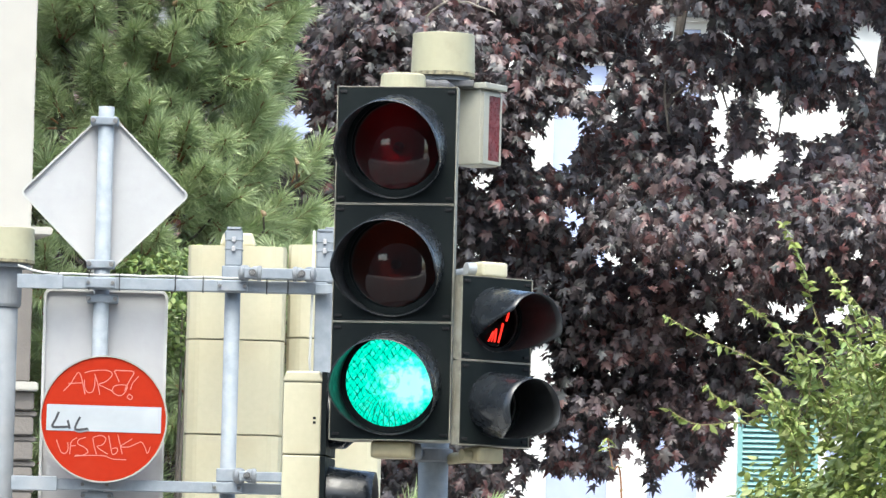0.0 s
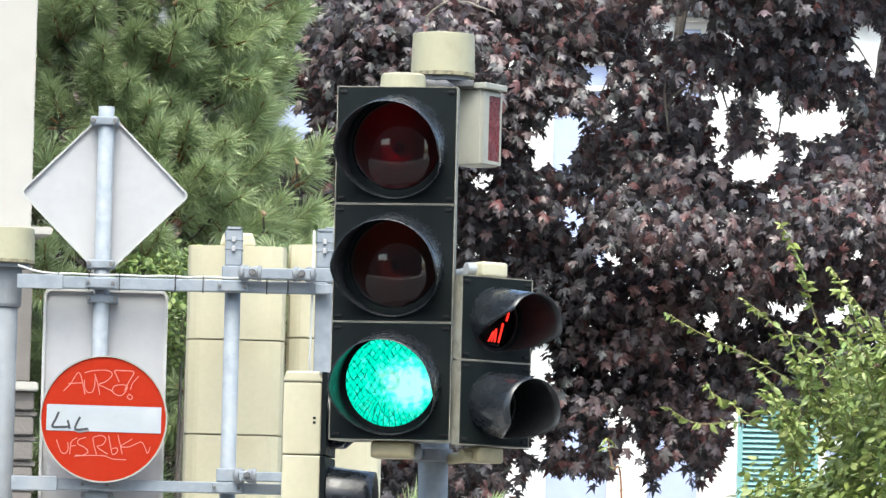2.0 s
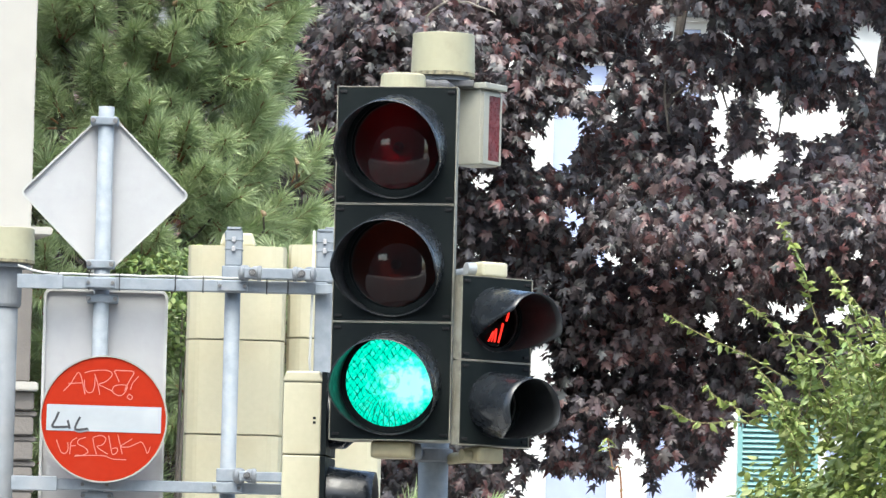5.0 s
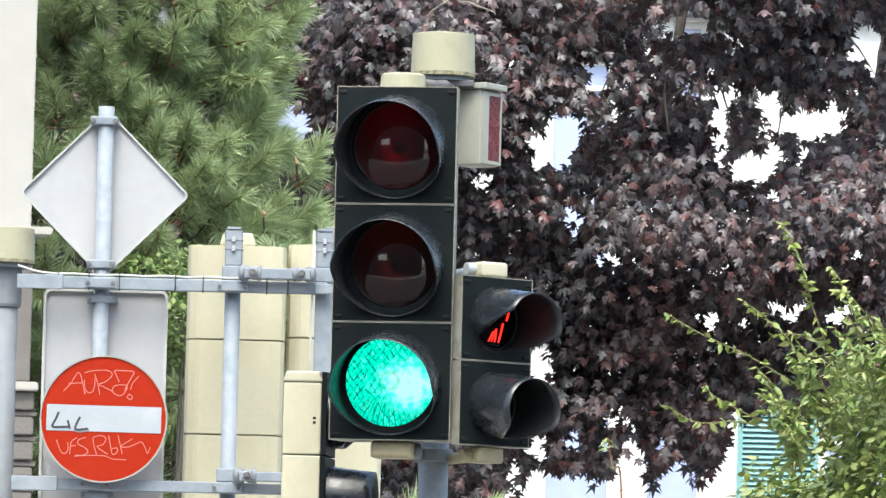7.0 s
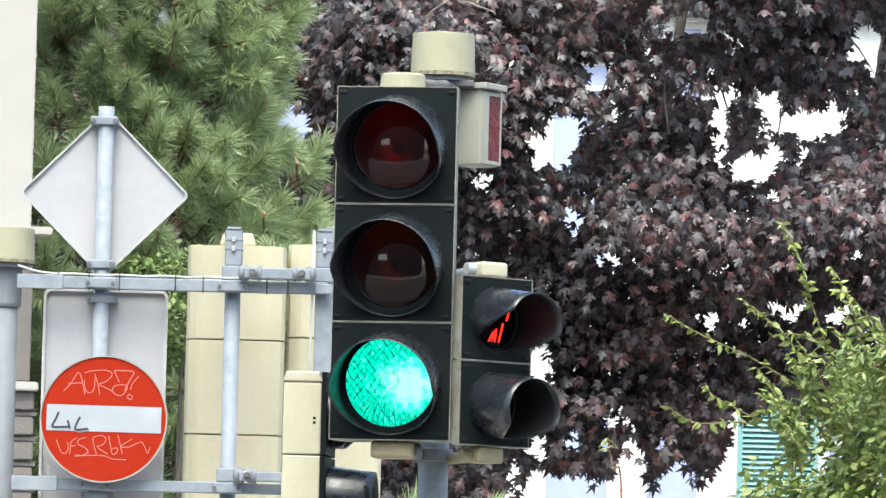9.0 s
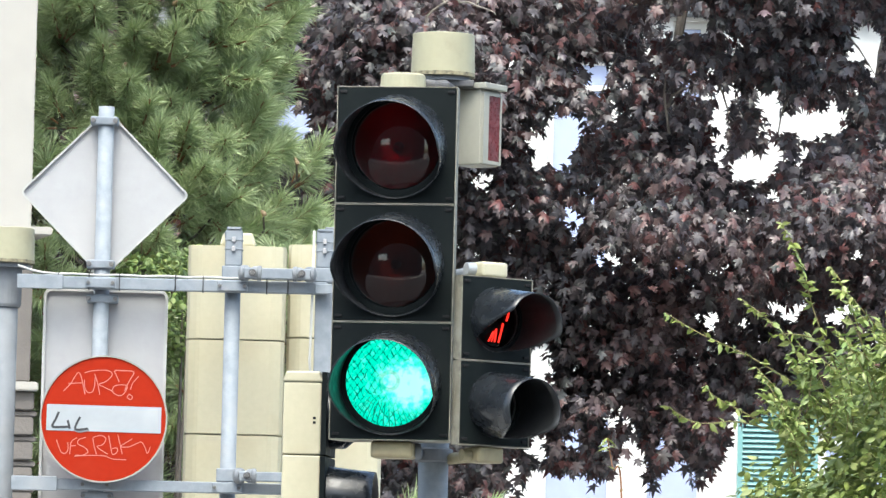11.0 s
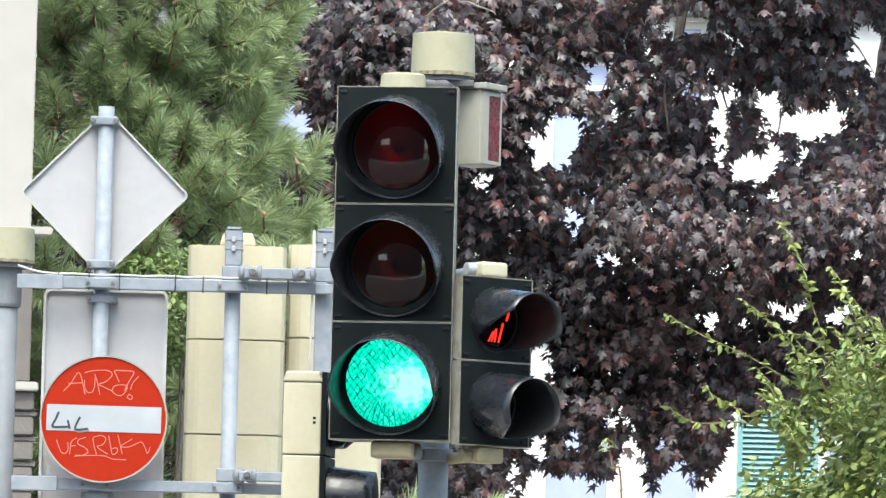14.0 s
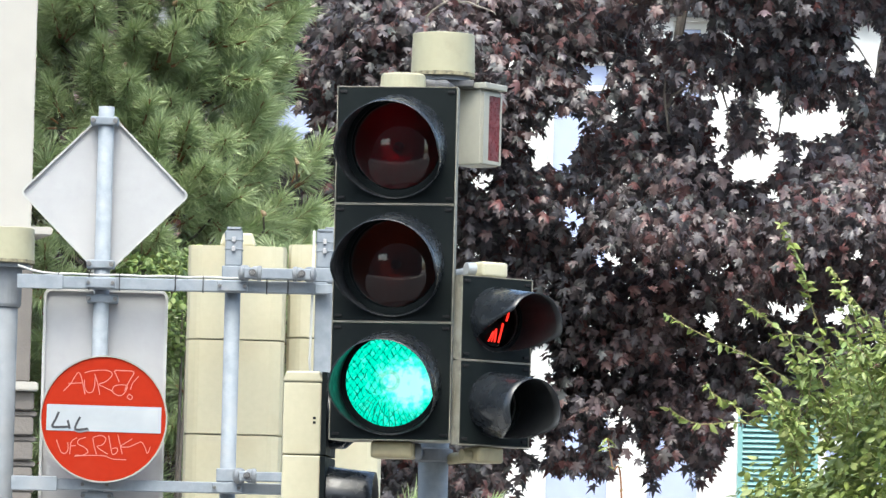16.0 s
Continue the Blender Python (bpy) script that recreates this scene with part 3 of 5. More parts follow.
def corner_building():
    """Pale upper wall over a cornice, grey-brown lower wall with a trim band and grooved base."""
    b = thing("building", Matrix(), "pale plastered building with a grey-brown lower wall and stone cornice", "building")

    def block(name, x, y, z0, z1, material, label=""):
        bm = bmesh.new()
        o = [(x, y), (x - 2.6, y + 9.0), (-14, y + 9.0), (-14, y)]
        lo, hi = [bm.verts.new((*p, z0)) for p in o], [bm.verts.new((*p, z1)) for p in o]
        bm.faces.new(lo[::-1]), bm.faces.new(hi)
        for k in range(4):
            bm.faces.new((lo[k], lo[(k + 1) % 4], hi[(k + 1) % 4], hi[k]))
        bmesh.ops.recalc_face_normals(bm, faces=bm.faces[:])
        bmesh.ops.bevel(bm, geom=bm.edges[:], offset=0.006, segments=2, affect="EDGES")
        return part(name, bm, material, b, label)

    block("wall", -1.895, 27.0, 3.824, 9.5, PLASTER_PALE)
    block("cornice", -1.790, 26.9, 3.784, 3.822, STONE_TRIM, "thin stone cornice")
    block("lower_wall", -1.880, 27.0, 3.115, 3.782, PLASTER_BROWN)
    block("trim_band", -1.835, 26.93, 3.07, 3.112, STONE_TRIM, "light stone trim")
    z = 3.068
    for k in range(12):
        block("rusticated_course", -1.855 + 0.012 * (k % 2), 26.97 + 0.02 * (k % 2), z - (0.085 if k % 2 == 0 else 0.03), z - 0.002, PLASTER_BROWN)
        z -= 0.085 if k % 2 == 0 else 0.03
    block("base", -1.85, 26.97, -0.2, z - 0.002, PLASTER_BROWN)
    block("roof_edge", -1.70, 26.8, 9.502, 9.8, STONE_TRIM)


white_house()
corner_building()
# unseen walls added behind the viewer; gap and opening shape the lens reflections
for nm, xa, xb, holes in (("wall_south_1", -70, 1.5, [(-29, -23, 9.5, 13.0)]), ("wall_south_2", 16, 70, [])):
    tagged(part(nm, wall_with_holes(xa, xb, -0.2, 22.0, -38.0, -37.5, holes), PLASTER_BROWN), "unseen plain dark wall added for the lens reflections", "wall", kind="structure")


# ---- signal masts ----
def mast_cap(parent, z, top, r, h):
    part("cap", lathe([(0, h), (r * 0.955, h), (r * 0.965, h - 0.003), (r, 0.008), (r, 0.0), (r * 0.94, -0.003), (r * 0.5, -0.004), (0, -0.004)], 96, Matrix.Translation((0, 0, z))), CREAM_CAP, parent, "cream enamelled mast cap", False)
    part("cap_rim", lathe([(r * 0.985, 0.011), (r * 1.006, 0.008), (r * 1.012, -0.004), (r * 0.95, -0.006)], 96, Matrix.Translation((0, 0, z))), GRIME, parent, "stained lower rim")
    part("cap_flange", lathe([(0, 0), (r * 0.86, 0), (r * 0.86, -0.014), (0, -0.014)], 32, Matrix.Translation((0, 0, z - 0.006))), GALV_OLD, parent)


mast = thing("signal_mast", pose(-0.015, 20.32, 0), "galvanised steel signal mast with a cream cap", "mast", "signal masts")
part("pole", tube([(0, 0, 0), (0, 0, 2.2), (0, 0, 3.81)], 0.052, 40), GALV, mast, smooth=True)
part("base_flange", lathe([(0, 0.03), (0.055, 0.03), (0.12, 0.022), (0.13, 0), (0, 0)], 24), GALV_OLD, mast)
mast_cap(mast, 3.836, 0, 0.111, 0.144)
part("mount_ring", lathe([(0.053, 2.545), (0.066, 2.54), (0.066, 2.50), (0.053, 2.495)], 28), GALV_OLD, mast, "steel clamp ring")
part("bracket", box((-0.06, -0.07, 3.795), (0.108, 0.05, 3.818), 0.004), CAST, mast, "grey steel bracket plate")

left_mast = thing("signal_mast", pose(-1.653, 22.25, 0), "weathered galvanised signal mast with a cream cap", "mast", "signal masts")
part("pole", tube([(0, 0, 0), (0, 0, 2.2), (0, 0, 3.29)], 0.050, 40), GALV_OLD, left_mast, smooth=True)
part("sleeve", lathe([(0.051, 3.285), (0.062, 3.28), (0.062, 3.14), (0.058, 3.13), (0.051, 3.128)], 28), GALV_OLD, left_mast, "steel sleeve")
part("base_flange", lathe([(0, 0.03), (0.055, 0.03), (0.12, 0.022), (0.13, 0), (0, 0)], 24), GALV_OLD, left_mast)
mast_cap(left_mast, 3.298, 0, 0.108, 0.130)

# ---- main vehicle signal ----
main_head = signal_head(pose(-0.166, 20.0, 2.552, 0, 0, -9), "three-lens vehicle signal, green lit, on the mast", 0.416, 0.403, 0.15, 0.157,
                        [("green", 0.09), ("amber", 0.09), ("red", 0.09)], 0.24, 12)


part("mount", lathe([(0, 0.05), (0.070, 0.05), (0.076, 0.044), (0.080, 0.0), (0, 0.0)], 32, Matrix.Translation((0.003, 0.085, 1.2105))), CREAM_CAP, main_head, "cream cast mounting bracket")
part("pipe", tube([(0.068, 0.10, 1.232), (0.108, 0.10, 1.228), (0.14, 0.13, 1.232), (0.14, 0.30, 1.232)], 0.016, 14), CAST, main_head, "dull grey elbow pipe")
part("mount", box((-0.070, 0.02, -0.058), (0.075, 0.13, -0.0015), 0.012, 3), CREAM_OLD, main_head, "stained cream mounting bracket")
part("pipe", tube([(0.045, 0.09, -0.03), (0.053, 0.31, -0.03)], 0.022, 14), GALV_OLD, main_head)
part("flange", tube([(0.072, 0.10, -0.028), (0.092, 0.104, -0.028)], 0.024, 18), GALV_OLD, main_head, "bolted grey flange")

# ---- pedestrian signals ----
walk_right = signal_head(pose(0.181, 19.98, 2.539, 0, 0, 37), "two-lens pedestrian signal, red lit, beside the vehicle signal", 0.302, 0.288, 0.055, 0.100,
                         [("walk", 0.35), ("stop", 0.06)], 0.235, 7, "pedestrian signals")
part("mount", box((-0.055, 0.0, 0.577), (0.055, 0.09, 0.628), 0.010, 3), CREAM, walk_right, "cream cast mounting bracket")
part("pipe", tube([(0.0, 0.07, 0.604), (0.087, 0.348, 0.604)], 0.020, 14), SIGN_WHITE, walk_right)
part("pipe_joint", tube([(-0.053, 0.05, 0.604), (-0.085, 0.055, 0.604)], 0.021, 16), SIGN_WHITE, walk_right, "white pipe joint")
part("mount", box((-0.055, 0.0, -0.056), (0.055, 0.09, -0.001), 0.010, 3), CREAM_OLD, walk_right, "stained cream mounting bracket")
part("pipe", tube([(0.0, 0.07, -0.03), (0.087, 0.348, -0.03)], 0.020, 14), CREAM_OLD, walk_right)
part("pipe_joint", tube([(-0.053, 0.05, -0.03), (-0.085, 0.055, -0.03)], 0.021, 16), CREAM_OLD, walk_right, "stained pipe joint")


def plain_chamber(head, w, h, depth, z, cap=False):
    """A cream chamber with a fluted back and a recessed joint to its neighbour."""
    c = part("chamber", chamber_body(w, h - 0.004, depth, 0.006), CREAM, head)
    c.location = (0, 0, z + h / 2)
    return c


side = thing("traffic_signal_head", pose(-0.391, 20.62, 2.226, 0, 0, 84), "two-lens pedestrian signal in cream housing, seen from its side", "traffic light", "pedestrian signals")
for i in range(2):
    c = part("chamber", box((-0.142, 0.004, 0.0015), (0.142, 0.138, (0.2905, 0.2525)[i]), 0.006, 3), CREAM, side)
    c.location = (0, 0, 0.2925 * i)
    part("front_door", door_plate(0.284, 0.287, 0.107, -0.014, 0.004), DOOR, c, "dark plastic door").location = (0, 0, 0.146)
    part("lens", dome(0.1, 0.02, 0.0), LENS_SMOKE, c, "unlit dark lens", True).location = (0, 0, 0.146)
    part("visor", visor(0.116, 0.176, 0.112, 5, 0.35), VISOR, c, "dark plastic hood", True).location = (0, 0, 0.146)
    for x in (-0.1445,):
        for z in (0.108, 0.124):
            part("screw_hole", box((x - 0.0008, 0.022, z), (x + 0.002, 0.032, z + 0.009), 0.0005), RUBBER, c)
lid = bmesh.new()
add_box(lid, (-0.146, 0.0005, 0.5465), (0.146, 0.142, 0.5845), 0.008, 3)
for v in lid.verts:
    if v.co.z > 0.566:
        v.co.y = 0.07 + (v.co.y - 0.07) * 0.86
part("lid", lid, CREAM, side, "cream lid")
part("arm", tube([(0.0, 0.0, 0.555), (-0.10, -0.20, 0.555), (-0.27, -0.36, 0.555)], 0.018, 12), GALV_OLD, side)

# ---- rear vehicle signals, backs to the street ----
for x, y, zt, w, rz in ((-0.787, 22.46, 3.403, 0.374, 180), (-0.408, 22.64, 3.428, 0.374, 180)):
    r = thing("traffic_signal_head", pose(x, y + 0.25, zt - 1.089, 0, 0, rz), "cream three-chamber vehicle signal seen from behind", "traffic light", "rear vehicle signals")
    for i in range(3):
        c = plain_chamber(r, w, 0.363, 0.235, 0.363 * i)
        part("front_door", door_plate(w - 0.01, 0.354, 0.155, -0.012, 0.004), DOOR, c, "dark plastic door")
        part("lens", dome(0.15, 0.03, 0.0), LENS_SMOKE, c, "unlit lens", True)
        part("visor", visor(0.165, 0.24, 0.165, 4, 0.06), VISOR, c, "black plastic hood", True)
    cap = bmesh.new()
    add_box(cap, (-0.068, 0.06, 1.0895), (0.068, 0.20, 1.140), 0.008, 2)
    for v in cap.verts:
        if v.co.z > 1.12:
            v.co.x *= 0.86
    part("mount", cap, CREAM, r, "cream cast mounting bracket")
    part("lower_mount", box((-0.06, 0.06, -0.05), (0.06, 0.20, -0.001), 0.01, 2), CREAM_OLD, r)
    for z in (1.11, -0.03):
        part("arm", box((0.0, 0.19, z - 0.012), (0.04, y + 0.25 - 22.226, z + 0.012), 0.003), GALV_OLD, r, "steel arm to the post")

# ---- red panel box on the mast ----
rb = thing("signal_box", pose(0.110, 20.34, 3.527, 0, 0, 56), "pale grey metal box with a red striped panel", "signal box")
part("case", box((-0.058, -0.05, 0), (0.058, 0.062, 0.262), 0.004), BOX_GREY, rb)
part("panel_frame", rim([(-0.056, 0.004), (0.056, 0.004), (0.056, 0.252), (-0.056, 0.252)], [(-0.024, 0.016), (0.046, 0.016), (0.046, 0.242), (-0.024, 0.242)], -0.062, -0.048), BOX_GREY, rb)
part("red_panel", box((-0.0235, -0.0605, 0.0165), (0.0455, -0.0505, 0.2415)), PANEL_RED, rb, "red translucent panel")
part("lid", box((-0.072, -0.078, 0.2625), (0.066, 0.07, 0.284), 0.004), BOX_GREY, rb, "grey overhanging lid")

# ---- sign frame ----
fr = thing("sign_frame", pose(0, 0, 0), "galvanised steel frame of tubes and flat bars carrying signs", "frame")
part("post", tube([(-0.790, 22.2, 0), (-0.790, 22.2, 3.435)], 0.030, 20), GALV, fr, "galvanised round post", True)
part("post", tube([(-1.286, 22.2, 0), (-1.286, 22.2, 3.895)], 0.030, 20), GALV, fr, "galvanised round post", True)
part("channel_post", box((-0.478, 22.17, 2.79), (-0.412, 22.23, 3.445), 0.004), GALV, fr, "galvanised square post")
part("bar", box((-1.60, 22.135, 3.198), (-0.43, 22.167, 3.244), 0.004), GALV, fr, "galvanised flat bar")
part("bar", box((-1.60, 22.135, 2.440), (-0.55, 22.167, 2.482), 0.004), GALV, fr, "galvanised flat bar")
part("short_bar", box((-0.745, 22.075, 3.248), (-0.485, 22.11, 3.288), 0.004), GALV, fr, "galvanised square bar")
part("short_bar", box((-0.745, 22.075, 2.486), (-0.485, 22.11, 2.522), 0.004), GALV, fr, "galvanised square bar")
for x, z0, z1 in ((-0.790, 3.246, 3.300), (-0.790, 2.484, 2.535), (-0.446, 3.246, 3.300)):
    part("collar", box((x - 0.042, 22.155, z0), (x + 0.042, 22.25, z1), 0.004), GALV, fr, "cast clamp collar")
for x, z, to in ((-0.714, 3.269, -1), (-0.528, 3.269, 1), (-0.714, 2.506, -1)):
    prof = [(0, 0.036), (0.020, 0.036), (0.028, 0.033), (0.029, 0.020), (0.026, 0.017), (0.026, 0.004), (0.020, -0.006), (0.017, -0.020), (0.020, -0.030), (0.027, -0.034), (0.027, -0.044), (0, -0.044)]
    k = part("swivel_clamp", lathe(prof, 22, Matrix.Rotation(radians(-90 * to), 4, "Y")), GALV_OLD, fr, "waisted cast swivel clamp", False)
    k.location = (x, 22.095, z)
    part("knuckle", lathe([(0, 0.030), (0.012, 0.029), (0.021, 0.022), (0.025, 0.010), (0.025, -0.010), (0.021, -0.022), (0.012, -0.029), (0, -0.030)], 18, Matrix.Translation((to * 0.030, 0.006, 0))), GALV_OLD, k, "round cast knuckle", True)
    part("bolt", turned_y([(0, -0.038), (0.008, -0.038), (0.009, -0.030), (0, -0.022)], 6), STEEL_DARK, k)
    part("washer", turned_y([(0, -0.031), (0.014, -0.031), (0.014, -0.020), (0, -0.020)], 14), CAST, k)
for x, zs in ((-0.790, (3.365, 3.40)), (-0.446, (3.365, 3.40))):
    for z in zs:
        s = part("strap", box((x - 0.034, 22.1635, z - 0.003), (x + 0.034, 22.2365, z + 0.003), 0.001), GALV, fr, "steel band")
        part("buckle", box((x - 0.007, 22.152, z - 0.010), (x + 0.007, 22.164, z + 0.010), 0.002), ALU, s)
    part("sleeve", box((x - 0.032, 22.166, 3.30), (x + 0.032, 22.234, 3.438), 0.006), GALV, fr, "flat steel sleeve")
    part("cap_plate", box((x - 0.027, 22.162, 3.438), (x + 0.027, 22.238, 3.448), 0.002), GALV, fr)
for x in (-0.790, -1.286):
    for z in (3.221, 2.461):
        cl = part("clamp", box((x - 0.056, 22.12, z - 0.019), (x + 0.058, 22.136, z + 0.019), 0.003), GALV, fr, "bolted clamp plate")
        for dx in (-0.046, 0.046):
            part("bolt", turned_y([(0, 22.111), (0.007, 22.111), (0.008, 22.119), (0, 22.12)], 6), STEEL_DARK, cl).location = (x + dx, 0, z)
part("clamp", box((-0.478, 22.12, 3.200), (-0.412, 22.136, 3.236), 0.003), GALV, fr, "bolted clamp plate")
for z in (3.221, 2.461):
    part("clamp", box((-1.60, 22.122, z - 0.027), (-1.428, 22.1345, z + 0.027), 0.003), GALV, fr, "steel end plate")
pts = [(-1.60 + 1.12 * k / 24, 22.145, 3.262 + 0.03 * math.exp(-k * 0.9) + 0.0015 * math.sin(k * 1.7)) for k in range(25)]
part("cable", tube([(p[0], p[1], p[2] - 0.010) for p in pts], 0.0048, 8), CABLE_WHITE, fr, "white cable tied along the bar", True)
for x in (-1.445, -1.33, -1.215, -1.005, -0.90, -0.66, -0.58):
    part("cable_tie", box((x - 0.0018, 22.130, 3.194), (x + 0.0018, 22.170, 3.258), 0.0006), CABLE_BLACK, fr, "black cable tie")
part("cable", tube([(-0.487, 22.16, 3.44), (-0.488, 22.15, 3.2), (-0.492, 22.15, 2.95), (-0.480, 22.155, 2.80)], 0.005, 8), CABLE_WHITE, fr, "white cable down the post", True)

# ---- traffic signs ----
ds = thing("traffic_sign", pose(-1.2855, 22.24, 3.567), "diamond sign on the post, bare aluminium back", "traffic sign", "signs on the frame")
turn45 = Matrix.Rotation(radians(45), 4, "Y")
o, i2 = rounded(0.456, 0.456, 0.022), rounded(0.442, 0.442, 0.016)
for nm, bm, mt in (("plate", prism(rounded(0.451, 0.451, 0.02), 0.0, 0.004), ALU), ("rim", rim(o, i2, -0.014, 0.004), ALU_RIM)):
    bmesh.ops.transform(bm, matrix=turn45, verts=bm.verts[:])
    part(nm, bm, mt, ds)
for z in (0.272, -0.272):
    c = part("clamp", box((-0.058, -0.078, z - 0.016), (0.046, -0.005, z + 0.016), 0.005), GALV, ds, "galvanised post clamp")
    for dx in (-0.048, 0.036):
        part("bolt", turned_y([(0, -0.088), (0.009, -0.088), (0.010, -0.078), (0, -0.078)], 8), STEEL_DARK, c).location = (dx, 0, z)

rs = thing("traffic_sign", pose(-1.270, 22.245, 2.78), "rectangular sign on the post, bare aluminium back", "traffic sign", "signs on the frame")
part("plate", prism(rounded(0.462, 0.842, 0.025), 0.0, 0.004), ALU, rs)
part("rim", rim(rounded(0.470, 0.850, 0.03), rounded(0.448, 0.828, 0.02), -0.016, 0.004), ALU_RIM, rs)
for z in (0.385, -0.36):
    c = part("clamp", box((-0.070, -0.078, z - 0.015), (0.048, -0.005, z + 0.015), 0.005), GALV, rs, "galvanised post clamp")
    for dx in (-0.062, 0.038):
        part("bolt", turned_y([(0, -0.086), (0.008, -0.086), (0.009, -0.078), (0, -0.078)], 8), STEEL_DARK, c).location = (dx, 0, z)

ne = thing("no_entry_sign", pose(-1.2575, 22.085, 2.706), "round red no-entry sign with white bar and scrawls", "traffic sign", "signs on the frame")
R = 0.2395
ring = [(math.cos(a), math.sin(a)) for a in np.linspace(0, 2 * math.pi, 72, False)]
part("plate", prism([(x * (R - 0.006), z * (R - 0.006)) for x, z in ring], 0.0, 0.004), SIGN_RED, ne)
part("rim", rim([(x * R, z * R) for x, z in ring], [(x * (R - 0.0055), z * (R - 0.0055)) for x, z in ring], -0.005, 0.012), BOX_GREY, ne, "pale raised rim")
part("white_bar", prism(rounded(0.430, 0.098, 0.003), -0.0022, 0.0), SIGN_WHITE, ne, "white bar").matrix_basis = pose(0.001, 0, 0.001, 0, 0.4, 0)
part("clamp", box((-0.045, 0.0045, -0.03), (0.045, 0.05, 0.03), 0.005), GALV, ne)


def curve_points(pts, n):
    """Catmull-Rom through the points."""
    p = [np.array(q, float) for q in pts]
    p = [2 * p[0] - p[1]] + p + [2 * p[-1] - p[-2]]
    out = []
    segs = len(p) - 3
    for k in range(n):
        t = k / (n - 1) * segs
        i = min(int(t), segs - 1)
        t -= i
        a, b, c, d = p[i:i + 4]
        out.append(0.5 * ((2 * b) + (c - a) * t + (2 * a - 5 * b + 4 * c - d) * t * t + (3 * b - a - 3 * c + d) * t ** 3))
    return np.array(out)


def scrawl(lines, material, y, w, label):
    for ln in lines:
        pts = curve_points([(x, y, z) for x, z in ln], 5 * len(ln)).tolist()
        bm = tube(pts, w, 6)
        for v in bm.verts:                # a flat film of paint
            v.co.y = y + (v.co.y - y) * 0.12
        part("scrawl", bm, material, ne, label)


# each stroke in metres on the plate, from its middle
scrawl([[(-0.153, 0.102), (-0.127, 0.13), (-0.096, 0.172), (-0.072, 0.091)], [(-0.136, 0.13), (-0.085, 0.134)], [(-0.076, 0.146), (-0.074, 0.119), (-0.064, 0.1), (-0.047, 0.1), (-0.038, 0.119), (-0.036, 0.155)], [(-0.076, 0.172), (-0.047, 0.18), (0.006, 0.183), (0.028, 0.168), (0.006, 0.142), (-0.021, 0.13), (-0.004, 0.121), (0.034, 0.104)], [(-0.038, 0.168), (-0.025, 0.13), (-0.017, 0.091)]], SCRAWL_PINK, -0.0006, 0.0016, "pale scrawled line")
scrawl([[(0.055, 0.14), (0.042, 0.168), (0.038, 0.183), (0.07, 0.183), (0.108, 0.18), (0.098, 0.155), (0.085, 0.13), (0.076, 0.108)], [(0.028, 0.108), (0.038, 0.125), (0.064, 0.13), (0.085, 0.125), (0.076, 0.1), (0.059, 0.089), (0.038, 0.096), (0.028, 0.108)], [(0.127, 0.163), (0.106, 0.138), (0.098, 0.113)], [(0.093, 0.096), (0.106, 0.087), (0.1, 0.076), (0.087, 0.083), (0.093, 0.096)]], SCRAWL_PINK, -0.0006, 0.0016, "pale scrawled line")
scrawl([[(-0.174, -0.083), (-0.157, -0.125), (-0.14, -0.132), (-0.13, -0.117), (-0.132, -0.091)], [(-0.098, -0.072), (-0.119, -0.091), (-0.123, -0.136)], [(-0.123, -0.104), (-0.102, -0.102)], [(-0.064, -0.07), (-0.089, -0.079), (-0.093, -0.096), (-0.068, -0.108), (-0.055, -0.125), (-0.076, -0.138), (-0.102, -0.138)], [(-0.038, -0.072), (-0.032, -0.104), (-0.023, -0.132)], [(-0.038, -0.07), (-0.008, -0.062), (0.011, -0.074), (0.0, -0.096), (-0.021, -0.104), (0.008, -0.125), (0.021, -0.132)]], SCRAWL_PINK, -0.0006, 0.0016, "pale scrawled line")
scrawl([[(0.021, -0.062), (0.028, -0.096), (0.038, -0.132), (0.055, -0.121), (0.053, -0.108), (0.034, -0.11)], [(0.055, -0.057), (0.064, -0.091), (0.074, -0.13)], [(0.11, -0.072), (0.068, -0.1), (0.098, -0.102), (0.127, -0.089), (0.144, -0.083), (0.157, -0.1), (0.168, -0.125), (0.178, -0.1)], [(-0.106, -0.142), (-0.047, -0.138), (0.006, -0.138), (0.038, -0.149), (0.089, -0.151)]], SCRAWL_PINK, -0.0006, 0.0016, "pale scrawled line")
scrawl([[(-0.168, 0.023), (-0.178, -0.002), (-0.191, -0.032), (-0.163, -0.034), (-0.127, -0.032)], [(-0.134, -0.008), (-0.125, -0.04)], [(-0.087, 0.006), (-0.1, -0.019), (-0.102, -0.042), (-0.057, -0.038)]], SCRAWL_BLACK, -0.003, 0.0044, "black marker line")
scrawl([[(-0.11, -0.042), (-0.089, -0.049), (-0.053, -0.042)], [(-0.195, -0.034), (-0.187, -0.025)]], SMUDGE, -0.0026, 0.0045, "grey marker smudge")


# ---- plants ----
RNG = np.random.default_rng(7)
MAPLE_HALF = [(0.13, -0.08), (0.41, -0.06), (0.24, 0.13), (0.48, 0.27), (0.64, 0.56), (0.19, 0.45), (0.30, 0.75), (0.12, 0.75)]


def leaf_template(half, tip, centre, fold, droop):
    """A flat leaf along +y with its face up (+z), folded along the midrib; fan triangles."""
    pts = [(0.0, 0.0)] + half + [tip] + [(-x, y) for x, y in half[::-1]]
    v = [(0.0, centre, 0.0)] + [(x, y, 0.0) for x, y in pts]
    v = np.array([(x, y, -fold * abs(x) - droop * y * y) for x, y, _ in v])
    n = len(pts)
    f = np.array([(0, 1 + k, 1 + (k + 1) % n) for k in range(n)])
    return v, f


